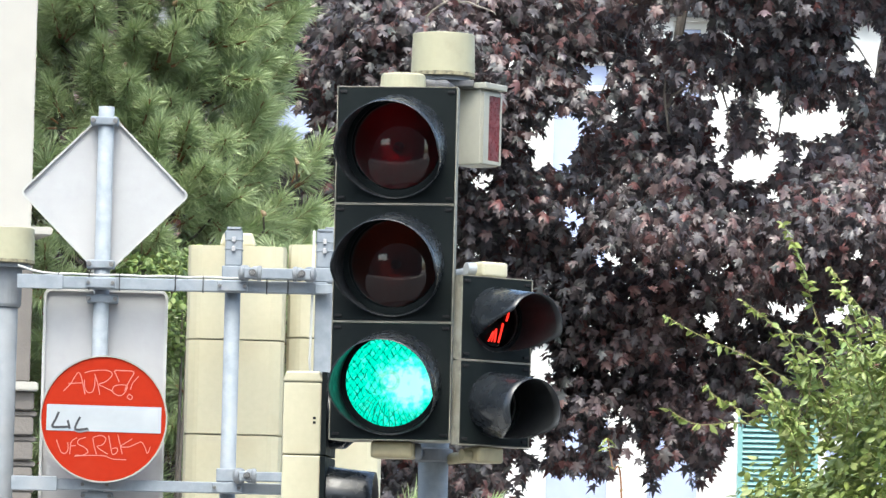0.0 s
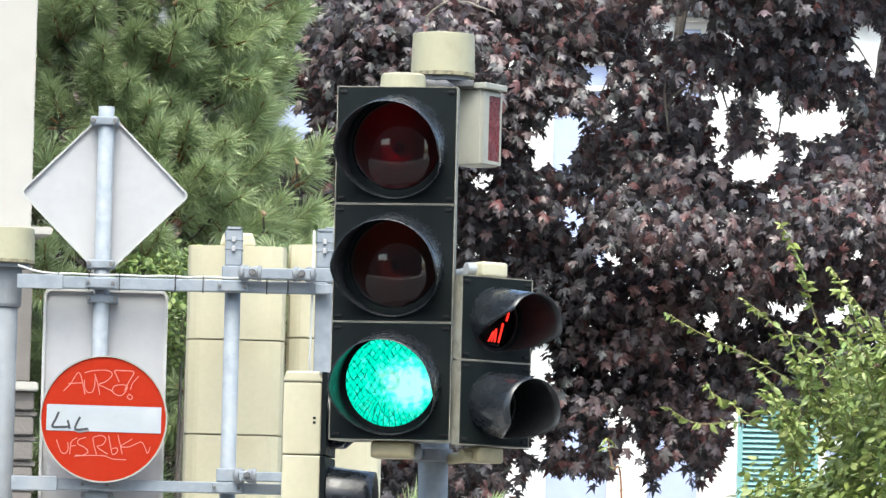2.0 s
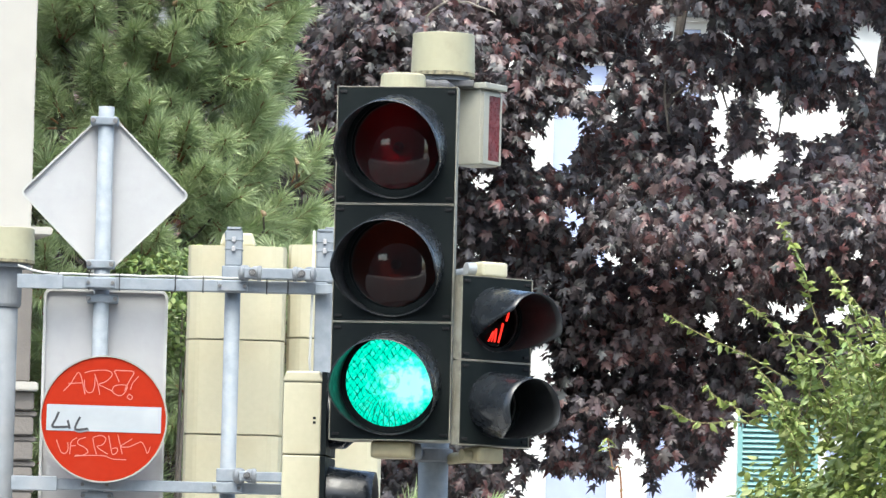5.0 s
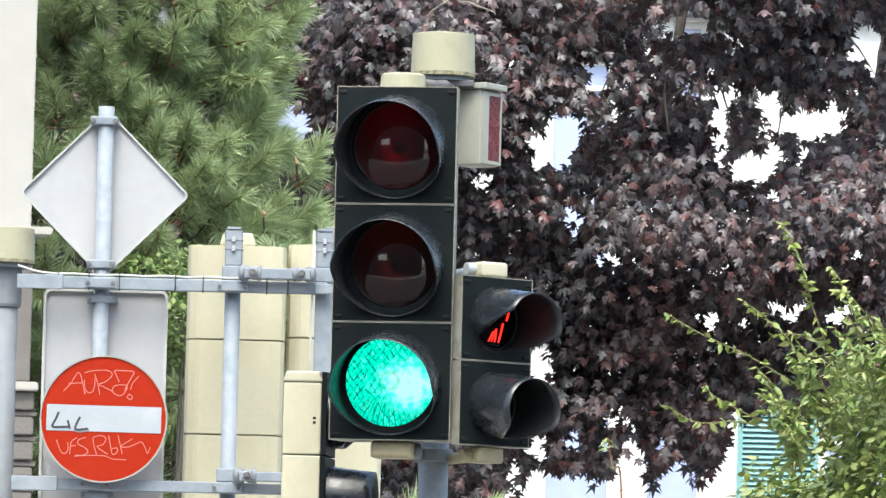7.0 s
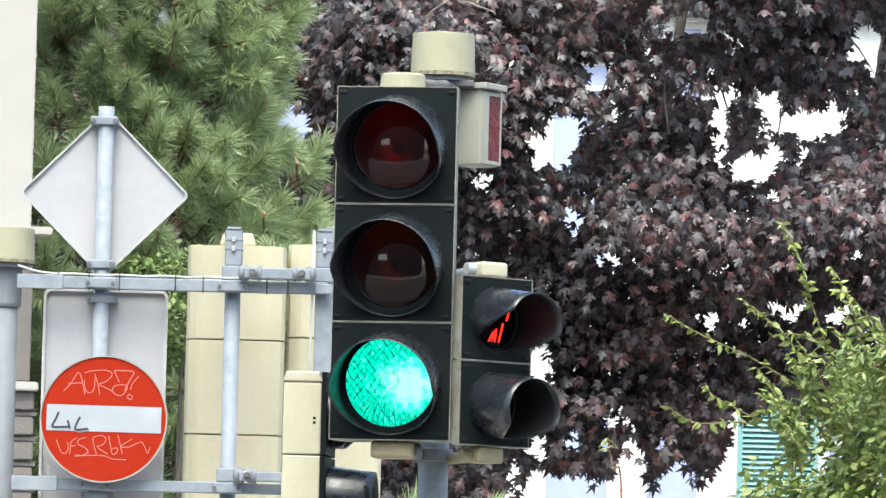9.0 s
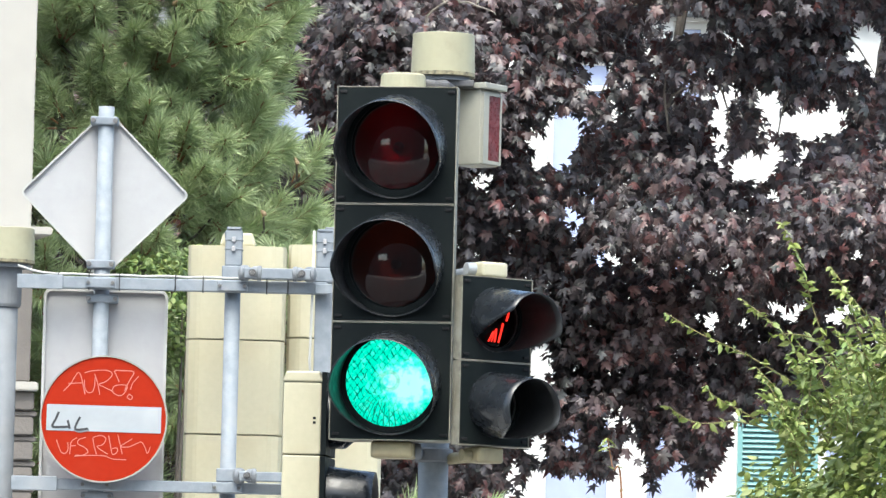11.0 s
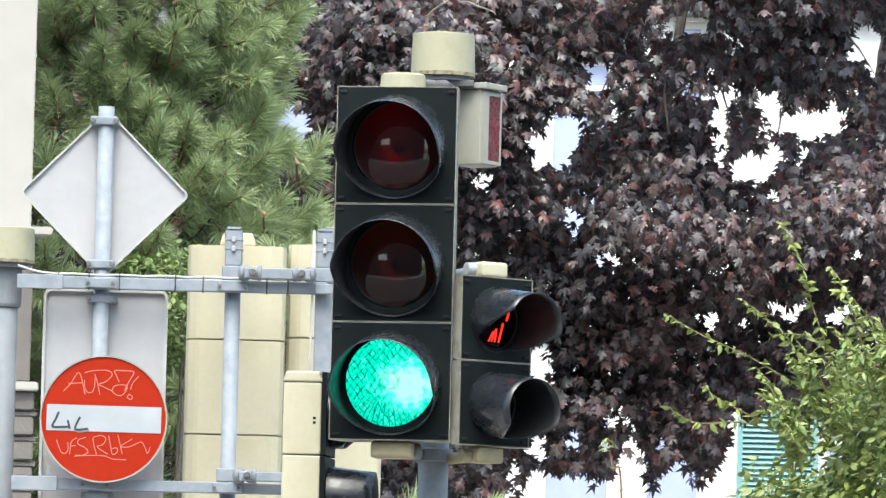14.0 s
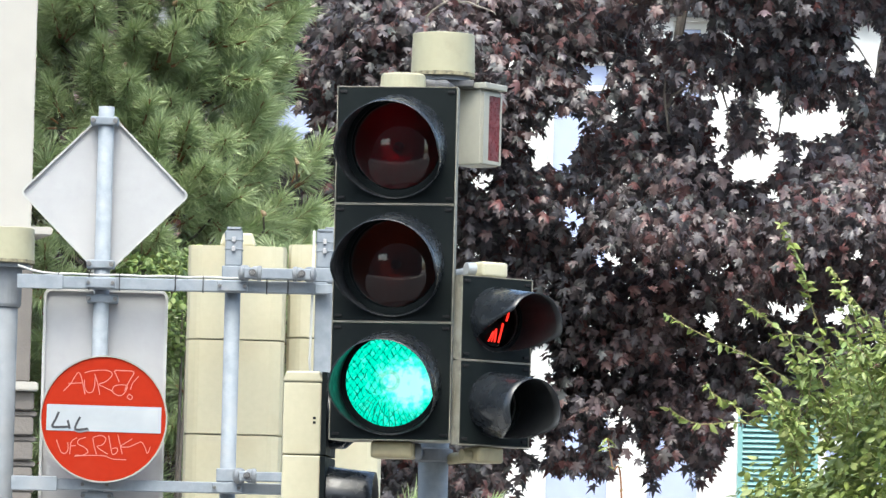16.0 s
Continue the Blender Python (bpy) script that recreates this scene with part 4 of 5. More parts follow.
MAPLE_LEAF = leaf_template(MAPLE_HALF, (0.0, 1.0), 0.36, 0.38, 0.32)
MAPLE_PLAIN = leaf_template([(0.40, -0.06), (0.20, 0.13), (0.64, 0.56), (0.15, 0.43)], (0.0, 1.0), 0.36, 0.25, 0.22)
MAPLE_CURLED = leaf_template(MAPLE_HALF, (0.0, 0.98), 0.36, 0.75, 0.65)
MAPLE_CUPPED = leaf_template([(x * 0.85, y) for x, y in MAPLE_HALF], (0.05, 0.95), 0.36, -0.30, 0.30)
ROUND_LEAF = leaf_template([(0.20, 0.10), (0.33, 0.36), (0.28, 0.66), (0.13, 0.88)], (0.0, 1.05), 0.5, 0.35, 0.35)
OVAL_LEAF = leaf_template([(0.14, 0.10), (0.235, 0.34), (0.20, 0.62), (0.09, 0.86)], (0.0, 1.08), 0.5, 0.40, 0.40)


def frames_for(az, drop, roll):
    """Leaf axes from the heading, the drop below the level and the roll about the midrib."""
    o = np.stack([np.cos(az), np.sin(az), np.zeros_like(az)], 1)
    up = np.array([0, 0, 1.0])
    tip = o * np.cos(drop)[:, None] - up * np.sin(drop)[:, None]
    nor = o * np.sin(drop)[:, None] + up * np.cos(drop)[:, None]
    side = np.cross(tip, nor)
    c, s = np.cos(roll)[:, None], np.sin(roll)[:, None]
    return side * c + nor * s, tip, nor * c - side * s


def leaves_mesh(name, template, pos, az, drop, roll, size):
    v, f = template
    sx, ty, nz = frames_for(az, drop, roll)
    size = size[:, None, None]
    w = pos[:, None, :] + size * (v[None, :, 0:1] * sx[:, None, :] + v[None, :, 1:2] * ty[:, None, :] + v[None, :, 2:3] * nz[:, None, :])
    tris = f[None] + (np.arange(len(pos)) * len(v))[:, None, None]
    return from_arrays(name, w.reshape(-1, 3), tris.reshape(-1, 3))


def single_leaf(name, template):
    return from_arrays(name, *template)


def leaf_matrix(p, az, drop, roll, size):
    a, b, c = (q[0] for q in frames_for(np.array([az]), np.array([drop]), np.array([roll])))
    m = Matrix(((a[0], b[0], c[0]), (a[1], b[1], c[1]), (a[2], b[2], c[2]))).to_4x4()
    return Matrix.Translation(p) @ m @ Matrix.Scale(size, 4)


def wander(a, b, n, sway, rng):
    """Points from a to b with a slow, uneven bend."""
    a, b = np.array(a, float), np.array(b, float)
    off = np.cumsum(rng.normal(0, sway, (n, 3)), 0)
    t = np.linspace(0, 1, n)[:, None]
    off = off - off[0] - t * (off[-1] - off[0])
    return a + (b - a) * t + off


# purple maple
# hollows in the crown, and two sprays that hang into the widest: middle and half sizes at the depth of the trunk
VOIDS = [(1.63, 5.28, 0.072, 0.072), (1.89, 5.12, 0.078, 0.212), (1.78, 4.86, 0.163, 0.098), (2.09, 5.12, 0.170, 0.088), (2.00, 4.93, 0.098, 0.072), (2.25, 5.16, 0.052, 0.098), (1.595, 5.06, 0.045, 0.23), (1.90, 4.70, 0.046, 0.036), (1.83, 5.26, 0.039, 0.059), (0.53, 4.91, 0.072, 0.105), (0.67, 4.98, 0.105, 0.163), (0.74, 5.09, 0.046, 0.072), (0.22, 4.74, 0.059, 0.059), (0.85, 5.41, 0.098, 0.046), (0.87, 5.31, 0.078, 0.039), (0.97, 5.15, 0.025, 0.055), (0.75, 4.51, 0.052, 0.085)]
VOIDS += [(0.35, 5.43, 0.030, 0.045), (1.39, 5.69, 0.111, 0.072), (2.42, 5.60, 0.10, 0.13), (2.34, 5.52, 0.039, 0.039), (2.49, 5.45, 0.039, 0.059), (0.95, 4.31, 0.065, 0.042), (0.575, 3.70, 0.095, 0.155), (0.50, 4.17, 0.039, 0.052), (0.62, 4.13, 0.033, 0.046), (0.71, 4.21, 0.033, 0.033), (0.88, 3.93, 0.029, 0.026), (1.53, 3.98, 0.059, 0.059), (1.93, 4.05, 0.05, 0.045), (2.01, 4.02, 0.055, 0.05), (2.07, 4.06, 0.03, 0.035), (2.27, 4.01, 0.055, 0.05), (2.36, 4.05, 0.045, 0.04), (2.38, 4.38, 0.033, 0.033), (0.97, 3.22, 0.039, 0.039)]
VOIDS += [(1.02, 3.38, 0.078, 0.072), (0.78, 3.26, 0.059, 0.072), (0.56, 3.20, 0.065, 0.078), (0.44, 3.03, 0.046, 0.085), (0.72, 2.98, 0.072, 0.078), (1.12, 3.14, 0.075, 0.140), (1.28, 3.24, 0.033, 0.033), (1.65, 4.28, 0.026, 0.020), (1.59, 4.25, 0.023, 0.020), (1.75, 3.96, 0.029, 0.026), (1.85, 3.86, 0.029, 0.026), (1.78, 4.04, 0.026, 0.023), (-0.90, 5.05, 0.12, 0.11), (0.12, 3.30, 0.033, 0.033)]
HANGING = [(1.72, 5.10, 0.085, 0.125), (1.99, 5.02, 0.065, 0.049)]
LOW_X = [-4, 0.02, *[0.25, 0.4, 0.54, 0.62, 0.74, 0.84, 0.92, 1.0, 1.05, 1.11, 1.19, 1.22, 1.3, 1.35, 1.47, 1.52, 1.66, 1.72, 2.01], 2.59, 5]
LOW_Z = [2.6, 2.82, *[2.84, 2.88, 3.06, 3.06, 3.09, 3.08, 2.98, 3.08, 3.22, 3.29, 3.31, 3.13, 3.02, 3.15, 3.12, 3.06, 3.10, 3.44, 3.46], 3.40, 3.4]
# leafy masses: middle and half sizes
# the second is added mostly above the view, to shade the leaves below
LOBES = [(-0.12, 34.0, 5.38, 0.98, 1.1, 0.76), (1.70, 34.3, 6.32, 1.05, 1.7, 1.05), (1.39, 34.2, 4.72, 0.44, 0.95, 0.46), (2.40, 34.2, 4.50, 0.62, 1.35, 0.62), (1.13, 34.9, 4.27, 0.75, 1.0, 1.2),
         (0.48, 34.2, 4.55, 0.42, 0.35, 0.40), (0.38, 34.6, 3.1, 0.5, 0.5, 0.35), (1.85, 34.9, 3.9, 0.6, 0.9, 0.8)]


def maple_tree():
    RNG = np.random.default_rng(5)
    tree = thing("maple_tree", Matrix(), "large purple-leaved maple with a dense ragged crown", "tree")
    base = np.array([3.35, 35.9, -0.17])
    trunk = bmesh.new()
    add_tube(trunk, [base, base + (0.02, 0, 1.2), base + (0.05, 0.05, 2.6), base + (0.0, 0.0, 4.2), base + (-0.1, 0.1, 6.2), base + (-0.1, 0.1, 8.4)], [0.24, 0.19, 0.17, 0.14, 0.09, 0.03], 14)
    part("trunk", trunk, BARK, tree, smooth=True)

    def draw_clumps(count, lo, hi, keep):
        out = []
        while len(out) < count:
            c = RNG.uniform(lo, hi, (4000, 3))
            out += list(c[keep(c)])
        return np.array(out[:count])

    def crown(c):
        d = (c - np.array([1.6, 35.4, 6.1])) / np.array([5.0, 3.3, 3.6])
        return ((d ** 2).sum(1) < 1) & (c[:, 2] < 5.85 + 1.25 * np.clip(c[:, 0] + 0.45, 0, 9))

    # drooping tiers: each a dome of clumps, lit on top and dark below
    def lobe_front(x, z):
        """Depth of the foremost leafy mass at a place across and up."""
        y = np.full(len(x), 34.6)
        for cx, cy, cz, a, b, c in LOBES:
            q = 1 - ((x - cx) / a) ** 2 - ((z - cz) / c) ** 2
            y = np.where(q > 0, np.minimum(y, cy - b * np.sqrt(np.clip(q, 0, 1))), y)
        return y

    gx, gz = np.meshgrid(np.linspace(-2.5, 3.0, 21), np.linspace(2.8, 6.5, 15))
    tiers = np.stack([gx.ravel(), 0 * gx.ravel(), gz.ravel()], 1) + RNG.uniform(-1, 1, (gx.size, 3)) * np.array([0.19, 0, 0.18])
    tiers = tiers[tiers[:, 2] < 5.85 + 1.25 * np.clip(tiers[:, 0] + 1.2, 0, 9)]
    tiers[:, 1] = lobe_front(tiers[:, 0], tiers[:, 2]) + np.abs(RNG.normal(0, 0.22, len(tiers)))
    a, r = RNG.uniform(0, 2 * math.pi, (len(tiers), 5)), np.sqrt(RNG.uniform(0, 1, (len(tiers), 5)))
    near = (tiers[:, None, :] + np.stack([0.36 * r * np.cos(a), 0.30 * r * np.sin(a), 0.12 - 0.26 * r ** 2], 2)).reshape(-1, 3)
    near_out = np.stack([np.cos(a), np.sin(a), r], 2).reshape(-1, 3)
    far = draw_clumps(560, (-4.0, 32.0, 2.8), (6.8, 38.8, 9.8), lambda c: crown(c) & ~((c[:, 0] > -3.0) & (c[:, 0] < 3.1) & (c[:, 1] < 35.2) & (c[:, 2] < 6.2)) & ((c[:, 2] > 6.2) | (c[:, 0] > 3.0)) & (c[:, 1] > 33.7))
    # limbs reach from the trunk to a choice of the clumps
    for c in near[(near[:, 2] > 4.2) & (near[:, 0] > 2.35)][10::60]:
        j = base + np.array([0, 0, np.clip(c[2] - RNG.uniform(0.2, 0.7), 2.2, 7)])
        part("limb", tube(wander(j, c + (0, 0.05, 0.05), 18, 0.022, RNG).tolist(), np.linspace(0.02, 0.004, 18).tolist(), 7), BARK, tree)
    # a long bough over the top, and side boughs that hang from it inside the leafy masses
    for way, r0 in (([(3.3, 35.9, 5.5), (2.2, 35.6, 6.3), (0.6, 35.2, 6.35), (-0.9, 34.9, 6.0), (-1.6, 34.8, 5.6)], 0.07), ([(1.5, 35.4, 6.35), (1.32, 35.0, 5.4), (1.28, 34.7, 4.5), (1.15, 34.8, 3.5)], 0.035),
                    ([(0.5, 35.2, 6.33), (0.36, 34.9, 5.6), (0.12, 34.8, 4.6), (0.36, 34.8, 3.2)], 0.03), ([(-0.3, 35.0, 6.2), (-0.35, 34.6, 5.5), (-0.5, 34.5, 4.6)], 0.025),
                    ([(2.7, 35.75, 5.95), (2.5, 35.0, 5.2), (2.3, 34.6, 4.4), (1.95, 34.8, 3.6)], 0.03)):
        pts = curve_points(way, 20) + RNG.normal(0, 0.008, (20, 3))
        part("limb", tube(pts.tolist(), np.linspace(r0, 0.006, 20).tolist(), 8), BARK, tree)
    for c in far[(far[:, 2] > 6.6) | (far[:, 0] > 3.6)][::30]:
        j = base + np.array([0, 0, np.clip(c[2] - 1.0, 2.4, 7.5)])
        part("limb", tube(wander(j, c, 8, 0.06, RNG).tolist(), np.linspace(0.035, 0.006, 8).tolist(), 6), BARK, tree)

    def spray(clumps, per, spread, s0, s1, out=None):
        n = len(clumps) * per
        q = np.repeat(clumps, per, 0)
        off = RNG.normal(0, 1, (n, 3)) * np.array(spread)
        off[:, 2] -= 0.35 * (off[:, 0] ** 2 + off[:, 1] ** 2) / spread[0]
        pos = q + off
        az = np.arctan2(off[:, 1] - 0.16, off[:, 0]) + RNG.normal(0, 0.6, n)
        drop = np.clip(RNG.normal(0.7, 0.45, n), -0.2, 1.5)
        if out is not None:
            o = np.repeat(out, per, 0)
            az = np.arctan2(o[:, 1] * o[:, 2] - 0.25, o[:, 0] * o[:, 2]) + RNG.normal(0, 0.55, n)
            drop = np.clip(RNG.normal(0.32, 0.42, n) + 0.5 * o[:, 2], -0.3, 1.5)
        return pos, az, drop, RNG.normal(0, 0.6, n), RNG.uniform(s0, s1, n)

    def airy(p, pad=0.0):
        """True where the crown has leaves: not in its hollows, not below its ragged skirt."""
        ok = p[:, 2] > np.interp(p[:, 0], LOW_X, LOW_Z) + 0.05 + 0.05 * np.sin(p[:, 0] * 23)
        k = p[:, 1] / 34.0
        px, pz = p[:, 0] / k, (p[:, 2] - 1.6) / k + 1.6
        hang = np.zeros(len(p), bool)
        for x, z, a, b in HANGING:
            hang |= ((px - x) / a) ** 2 + ((pz - z) / b) ** 2 < 1
        for x, z, a, b in VOIDS:
            sparse = (RNG.random(len(p)) < 0.05) & (a < 0.10)
            edge = 1 + 0.4 * np.sin(p[:, 0] * 31 + p[:, 2] * 17) * np.sin(p[:, 2] * 37 - p[:, 0] * 11)
            ok &= hang | sparse | (((px - x) / (a + 0.014)) ** 2 + ((pz - 0.012 - z) / (b + 0.014)) ** 2 > edge)
        return ok

    deep = np.concatenate([draw_clumps(260, (-0.2, 34.7, 3.0), (3.1, 35.7, 6.1), crown), draw_clumps(120, (0.4, 34.6, 3.3), (2.6, 35.6, 4.7), crown), draw_clumps(110, (-1.5, 34.5, 3.6), (0.0, 35.4, 6.1), crown)])
    p, az, drop, roll, s = (np.concatenate(q) for q in zip(spray(near, 58, (0.12, 0.13, 0.050), 0.044, 0.078, near_out), spray(deep, 36, (0.19, 0.20, 0.13), 0.06, 0.10)))
    k = airy(p)
    p, az, drop, roll, s = (q[k] for q in (p, az, drop, roll, s))
    front = RNG.choice(np.nonzero((p[:, 1] < 34.0) & (p[:, 0] > -1.2) & (p[:, 2] < 6.0))[0], 280, False)
    rest = np.ones(len(p), bool)
    rest[front] = False
    pick = np.where(p[:, 1] > 34.75, 3, RNG.integers(0, 3, len(p)))
    for g, tpl in enumerate((MAPLE_LEAF, MAPLE_CURLED, MAPLE_CUPPED, MAPLE_PLAIN)):
        r = rest & (pick == g)
        tagged(part_mesh("crown", leaves_mesh("crown", tpl, p[r], az[r], drop[r], roll[r], s[r]), MAPLE, tree, "purple-brown lobed leaves"), kind="stuff")
    one = single_leaf("leaf", MAPLE_LEAF)
    for i in front:
        o = part_mesh("leaf", one, MAPLE_ONE, tree)
        o.matrix_basis = leaf_matrix(p[i], az[i], drop[i], roll[i], s[i])
    p, az, drop, roll, s = (q for q in spray(far, 38, (0.30, 0.30, 0.18), 0.06, 0.105))
    k = airy(p)
    p, az, drop, roll, s = (q[k] for q in (p, az, drop, roll, s))
    tagged(part_mesh("outer_crown", leaves_mesh("outer_crown", MAPLE_PLAIN, p, az, drop, roll, s), MAPLE, tree, "purple-brown lobed leaves"), kind="stuff")
    # outer sprays that stir in the breeze
    for at, count, spread in (((-0.50, 33.2, 5.50), 40, (0.15, 0.12, 0.09)), ((1.40, 33.0, 4.80), 40, (0.15, 0.12, 0.09)), ((2.30, 32.9, 4.60), 40, (0.15, 0.12, 0.09)), ((0.90, 33.6, 3.50), 40, (0.15, 0.12, 0.09)),
                              ((1.69, 33.6, 5.08), 26, (0.045, 0.06, 0.060)), ((1.96, 33.6, 4.98), 14, (0.030, 0.05, 0.025))):
        q = spray(np.zeros((1, 3)), count, spread, 0.05, 0.09)
        o = tagged(part_mesh("spray", leaves_mesh("spray", MAPLE_LEAF, *q), MAPLE, tree, "outer spray of purple leaves"), kind="stuff")
        o.location = at
        sprays.append((o, at))
    # bare twigs in the gaps
    for a, b in (((1.28, 33.6, 5.0), (1.22, 33.5, 5.42)), ((1.27, 33.6, 5.15), (1.42, 33.55, 5.28)), ((0.80, 33.7, 5.2), (0.66, 33.6, 5.5)), ((0.85, 33.8, 5.05), (0.98, 33.7, 5.45)), ((1.9, 33.7, 5.6), (2.5, 33.6, 5.72)), ((2.2, 33.5, 5.7), (2.45, 33.5, 5.35)), ((1.55, 33.62, 5.36), (1.63, 33.62, 5.08)), ((1.97, 33.62, 5.28), (1.90, 33.62, 4.98)), ((-0.12, 32.4, 5.46), (0.10, 32.3, 5.66)), ((-0.02, 32.35, 5.56), (-0.16, 32.3, 5.68)), ((0.04, 32.35, 5.60), (0.26, 32.3, 5.50)), ((-0.28, 32.4, 5.60), (-0.05, 32.3, 5.70)), ((0.16, 32.35, 5.55), (0.22, 32.3, 5.68))):
        part("twig", tube(wander(a, b, 8, 0.012, RNG).tolist(), np.linspace(0.009, 0.003, 8).tolist(), 5), TWIG, tree, "bare pale twig")


def pine_tufts(tree, pos, axis, per, rng):
    """Long needles bristling from red-brown shoots; each widest past its middle."""
    N = len(pos) * per
    ax = np.repeat(axis, per, 0)
    rnd = rng.normal(0, 1, (N, 3))
    perp = rnd - ax * (rnd * ax).sum(1)[:, None]
    perp /= np.linalg.norm(perp, axis=1)[:, None]
    t = rng.uniform(0, 1, N)
    spread = np.radians(rng.uniform(24, 78, N) - 24 * t)
    start = np.repeat(pos, per, 0) + ax * (t * 0.12 - 0.04)[:, None]
    way = ax * np.cos(spread)[:, None] + perp * np.sin(spread)[:, None]
    ln = rng.uniform(0.095, 0.15, N)[:, None]
    side = np.cross(way, rng.normal(0, 1, (N, 3)))
    side /= np.linalg.norm(side, axis=1)[:, None]
    mid, tip = start + way * ln * 0.6, start + way * ln
    tip[:, 2] -= 0.010
    verts = np.stack([start, mid - side * 0.0026, mid + side * 0.0026, tip], 1).reshape(-1, 3)
    tris = (np.array([(0, 1, 2), (1, 3, 2)])[None] + (np.arange(N) * 4)[:, None, None]).reshape(-1, 3)
    tagged(part_mesh("crown", from_arrays("crown", verts, tris), PINE_NEEDLE, tree, "long green needles in tufts"), kind="stuff")
    sh = bmesh.new()
    for p, d in zip(pos, axis):
        add_tube(sh, [p - d * 0.06, p + d * 0.07], [0.006, 0.0055], 5)
    tagged(part("shoot_wood", sh, PINE_SHOOT, tree, "red-brown shoots"), kind="stuff")


def young_pine(x, y, top, count, seed):
    """A low pine: tufts on the upper part of a short stem."""
    rng = np.random.default_rng(seed)
    tree = thing("pine_sapling", pose(x, y, -0.17), "low green pine with bristly tufts behind the signals", "tree")
    h = top + 0.17
    part("trunk", tube([(0, 0, 0), (0.02, 0, h * 0.5), (0, 0, h - 0.12)], [0.04, 0.025, 0.008], 8), BARK, tree, smooth=True)
    pos, axis = [], []
    for k in range(count):
        z = h - 0.12 - 1.3 * k / count
        a = k * 2.4
        r = 0.05 + 0.30 * (k / count) + rng.uniform(0, 0.08)
        d = np.array([math.cos(a) * 0.6, math.sin(a) * 0.6, rng.uniform(0.4, 1.0)])
        pos.append((r * math.cos(a), r * math.sin(a), z))
        axis.append(d / np.linalg.norm(d))
        part("limb", tube([(0, 0, z - 0.15), (pos[-1][0] * 0.6, pos[-1][1] * 0.6, z - 0.08), pos[-1]], [0.008, 0.006, 0.005], 5), BARK, tree)
    pine_tufts(tree, np.array(pos), np.array(axis), 150, rng)


def pine_tree():
    RNG = np.random.default_rng(21)
    tree = thing("pine_tree", Matrix(), "dense green pine with long bristly needle tufts", "tree")
    base = np.array([-1.75, 31.2, -0.17])
    part("trunk", tube([base, base + (0.02, 0, 2.0), base + (0.0, 0, 4.5), base + (0.03, 0, 7.2)], [0.14, 0.08, 0.035, 0.012], 12), BARK, tree, smooth=True)
    pos, axis = [], []

    def reach(z):
        return np.interp(z, [1.0, 2.4, 4.3, 4.8, 5.5, 6.4, 7.6], [0.9, 1.18, 1.14, 0.90, 0.88, 0.8, 0.2])

    # branch ends: each a bunch of tufts round a leading shoot
    ends = [(z + RNG.uniform(-0.12, 0.12), math.pi * (0.95 + 1.10 * (k + RNG.uniform(0, 1)) / 12), 1.0) for z in np.arange(2.35, 6.4, 0.17) for k in range(12)]
    ends += [(RNG.uniform(1.2, 7.5), RNG.uniform(0, 2 * math.pi), 1.0) for k in range(60)]
    ends += [(RNG.uniform(2.2, 6.6), RNG.uniform(0.9 * math.pi, 2.1 * math.pi), 0.66) for k in range(170)]
    ends += [(5.15, 5.0, 0.95), (5.25, 5.2, 0.9), (5.05, 4.85, 0.9), (5.35, 5.05, 0.9)]
    for z, a, f in ends:
        r = f * reach(z) * (1 + 0.09 * math.sin(3 * a + z * 2)) * math.sqrt(RNG.uniform(0.5, 1.0)) - 0.03
        c = base + np.array([r * math.cos(a), r * math.sin(a), z + 0.17])
        lead = np.array([math.cos(a) * 0.7, math.sin(a) * 0.8, RNG.uniform(0.2, 0.9)]) + RNG.normal(0, 0.18, 3)
        lead /= np.linalg.norm(lead)
        for q in range(6):
            # the first three follow the leading shoot, the others stand round its foot
            d = lead + RNG.normal(0, 0.06 if q < 3 else 0.55, 3)
            d /= np.linalg.norm(d)
            p = c + (lead * (0.05 + 0.055 * q) if q < 3 else d * 0.10 - lead * 0.08)
            if ((p[0] * 34 / p[1] + 0.90) / 0.17) ** 2 + ((p[2] - 1.6) * 34 / p[1] + 1.6 - 5.05) ** 2 / 0.026 < 1:
                continue
            pos.append(p)
            axis.append(d)
    pos, axis = np.array(pos), np.array(axis)
    n = len(pos)
    pine_tufts(tree, pos, axis, 125, RNG)
    for x, y, z, tilt in ((-1.669, 30.25, 4.94, 30), (-0.767, 30.35, 4.475, -25), (-2.07, 30.4, 4.51, 10), (-1.42, 30.3, 5.28, 50), (-0.93, 30.3, 4.20, -40)):
        cone = part("cone", lathe([(0, 0.040), (0.008, 0.036), (0.013, 0.024), (0.011, 0.021), (0.017, 0.008), (0.014, 0.005), (0.018, -0.010), (0.013, -0.024), (0, -0.030)], 9), CONE, tree, "small tan cone")
        cone.matrix_basis = pose(x, y, z, tilt, tilt, 0) @ Matrix.Scale(0.7, 4)
        part("limb", tube([(x, y, z - 0.02), (x, y + 0.15, z - 0.08), (x * 0.8 - 0.35, y + 0.45, z - 0.2)], [0.005, 0.006, 0.008], 5), BARK, tree)
    for k in range(0, n, 40):
        j = base + np.array([0, 0, max(0.8, pos[k][2] - 0.3)])
        part("limb", tube(wander(j, pos[k] - axis[k] * 0.1, 6, 0.03, RNG).tolist(), np.linspace(0.016, 0.005, 6).tolist(), 6), BARK, tree)


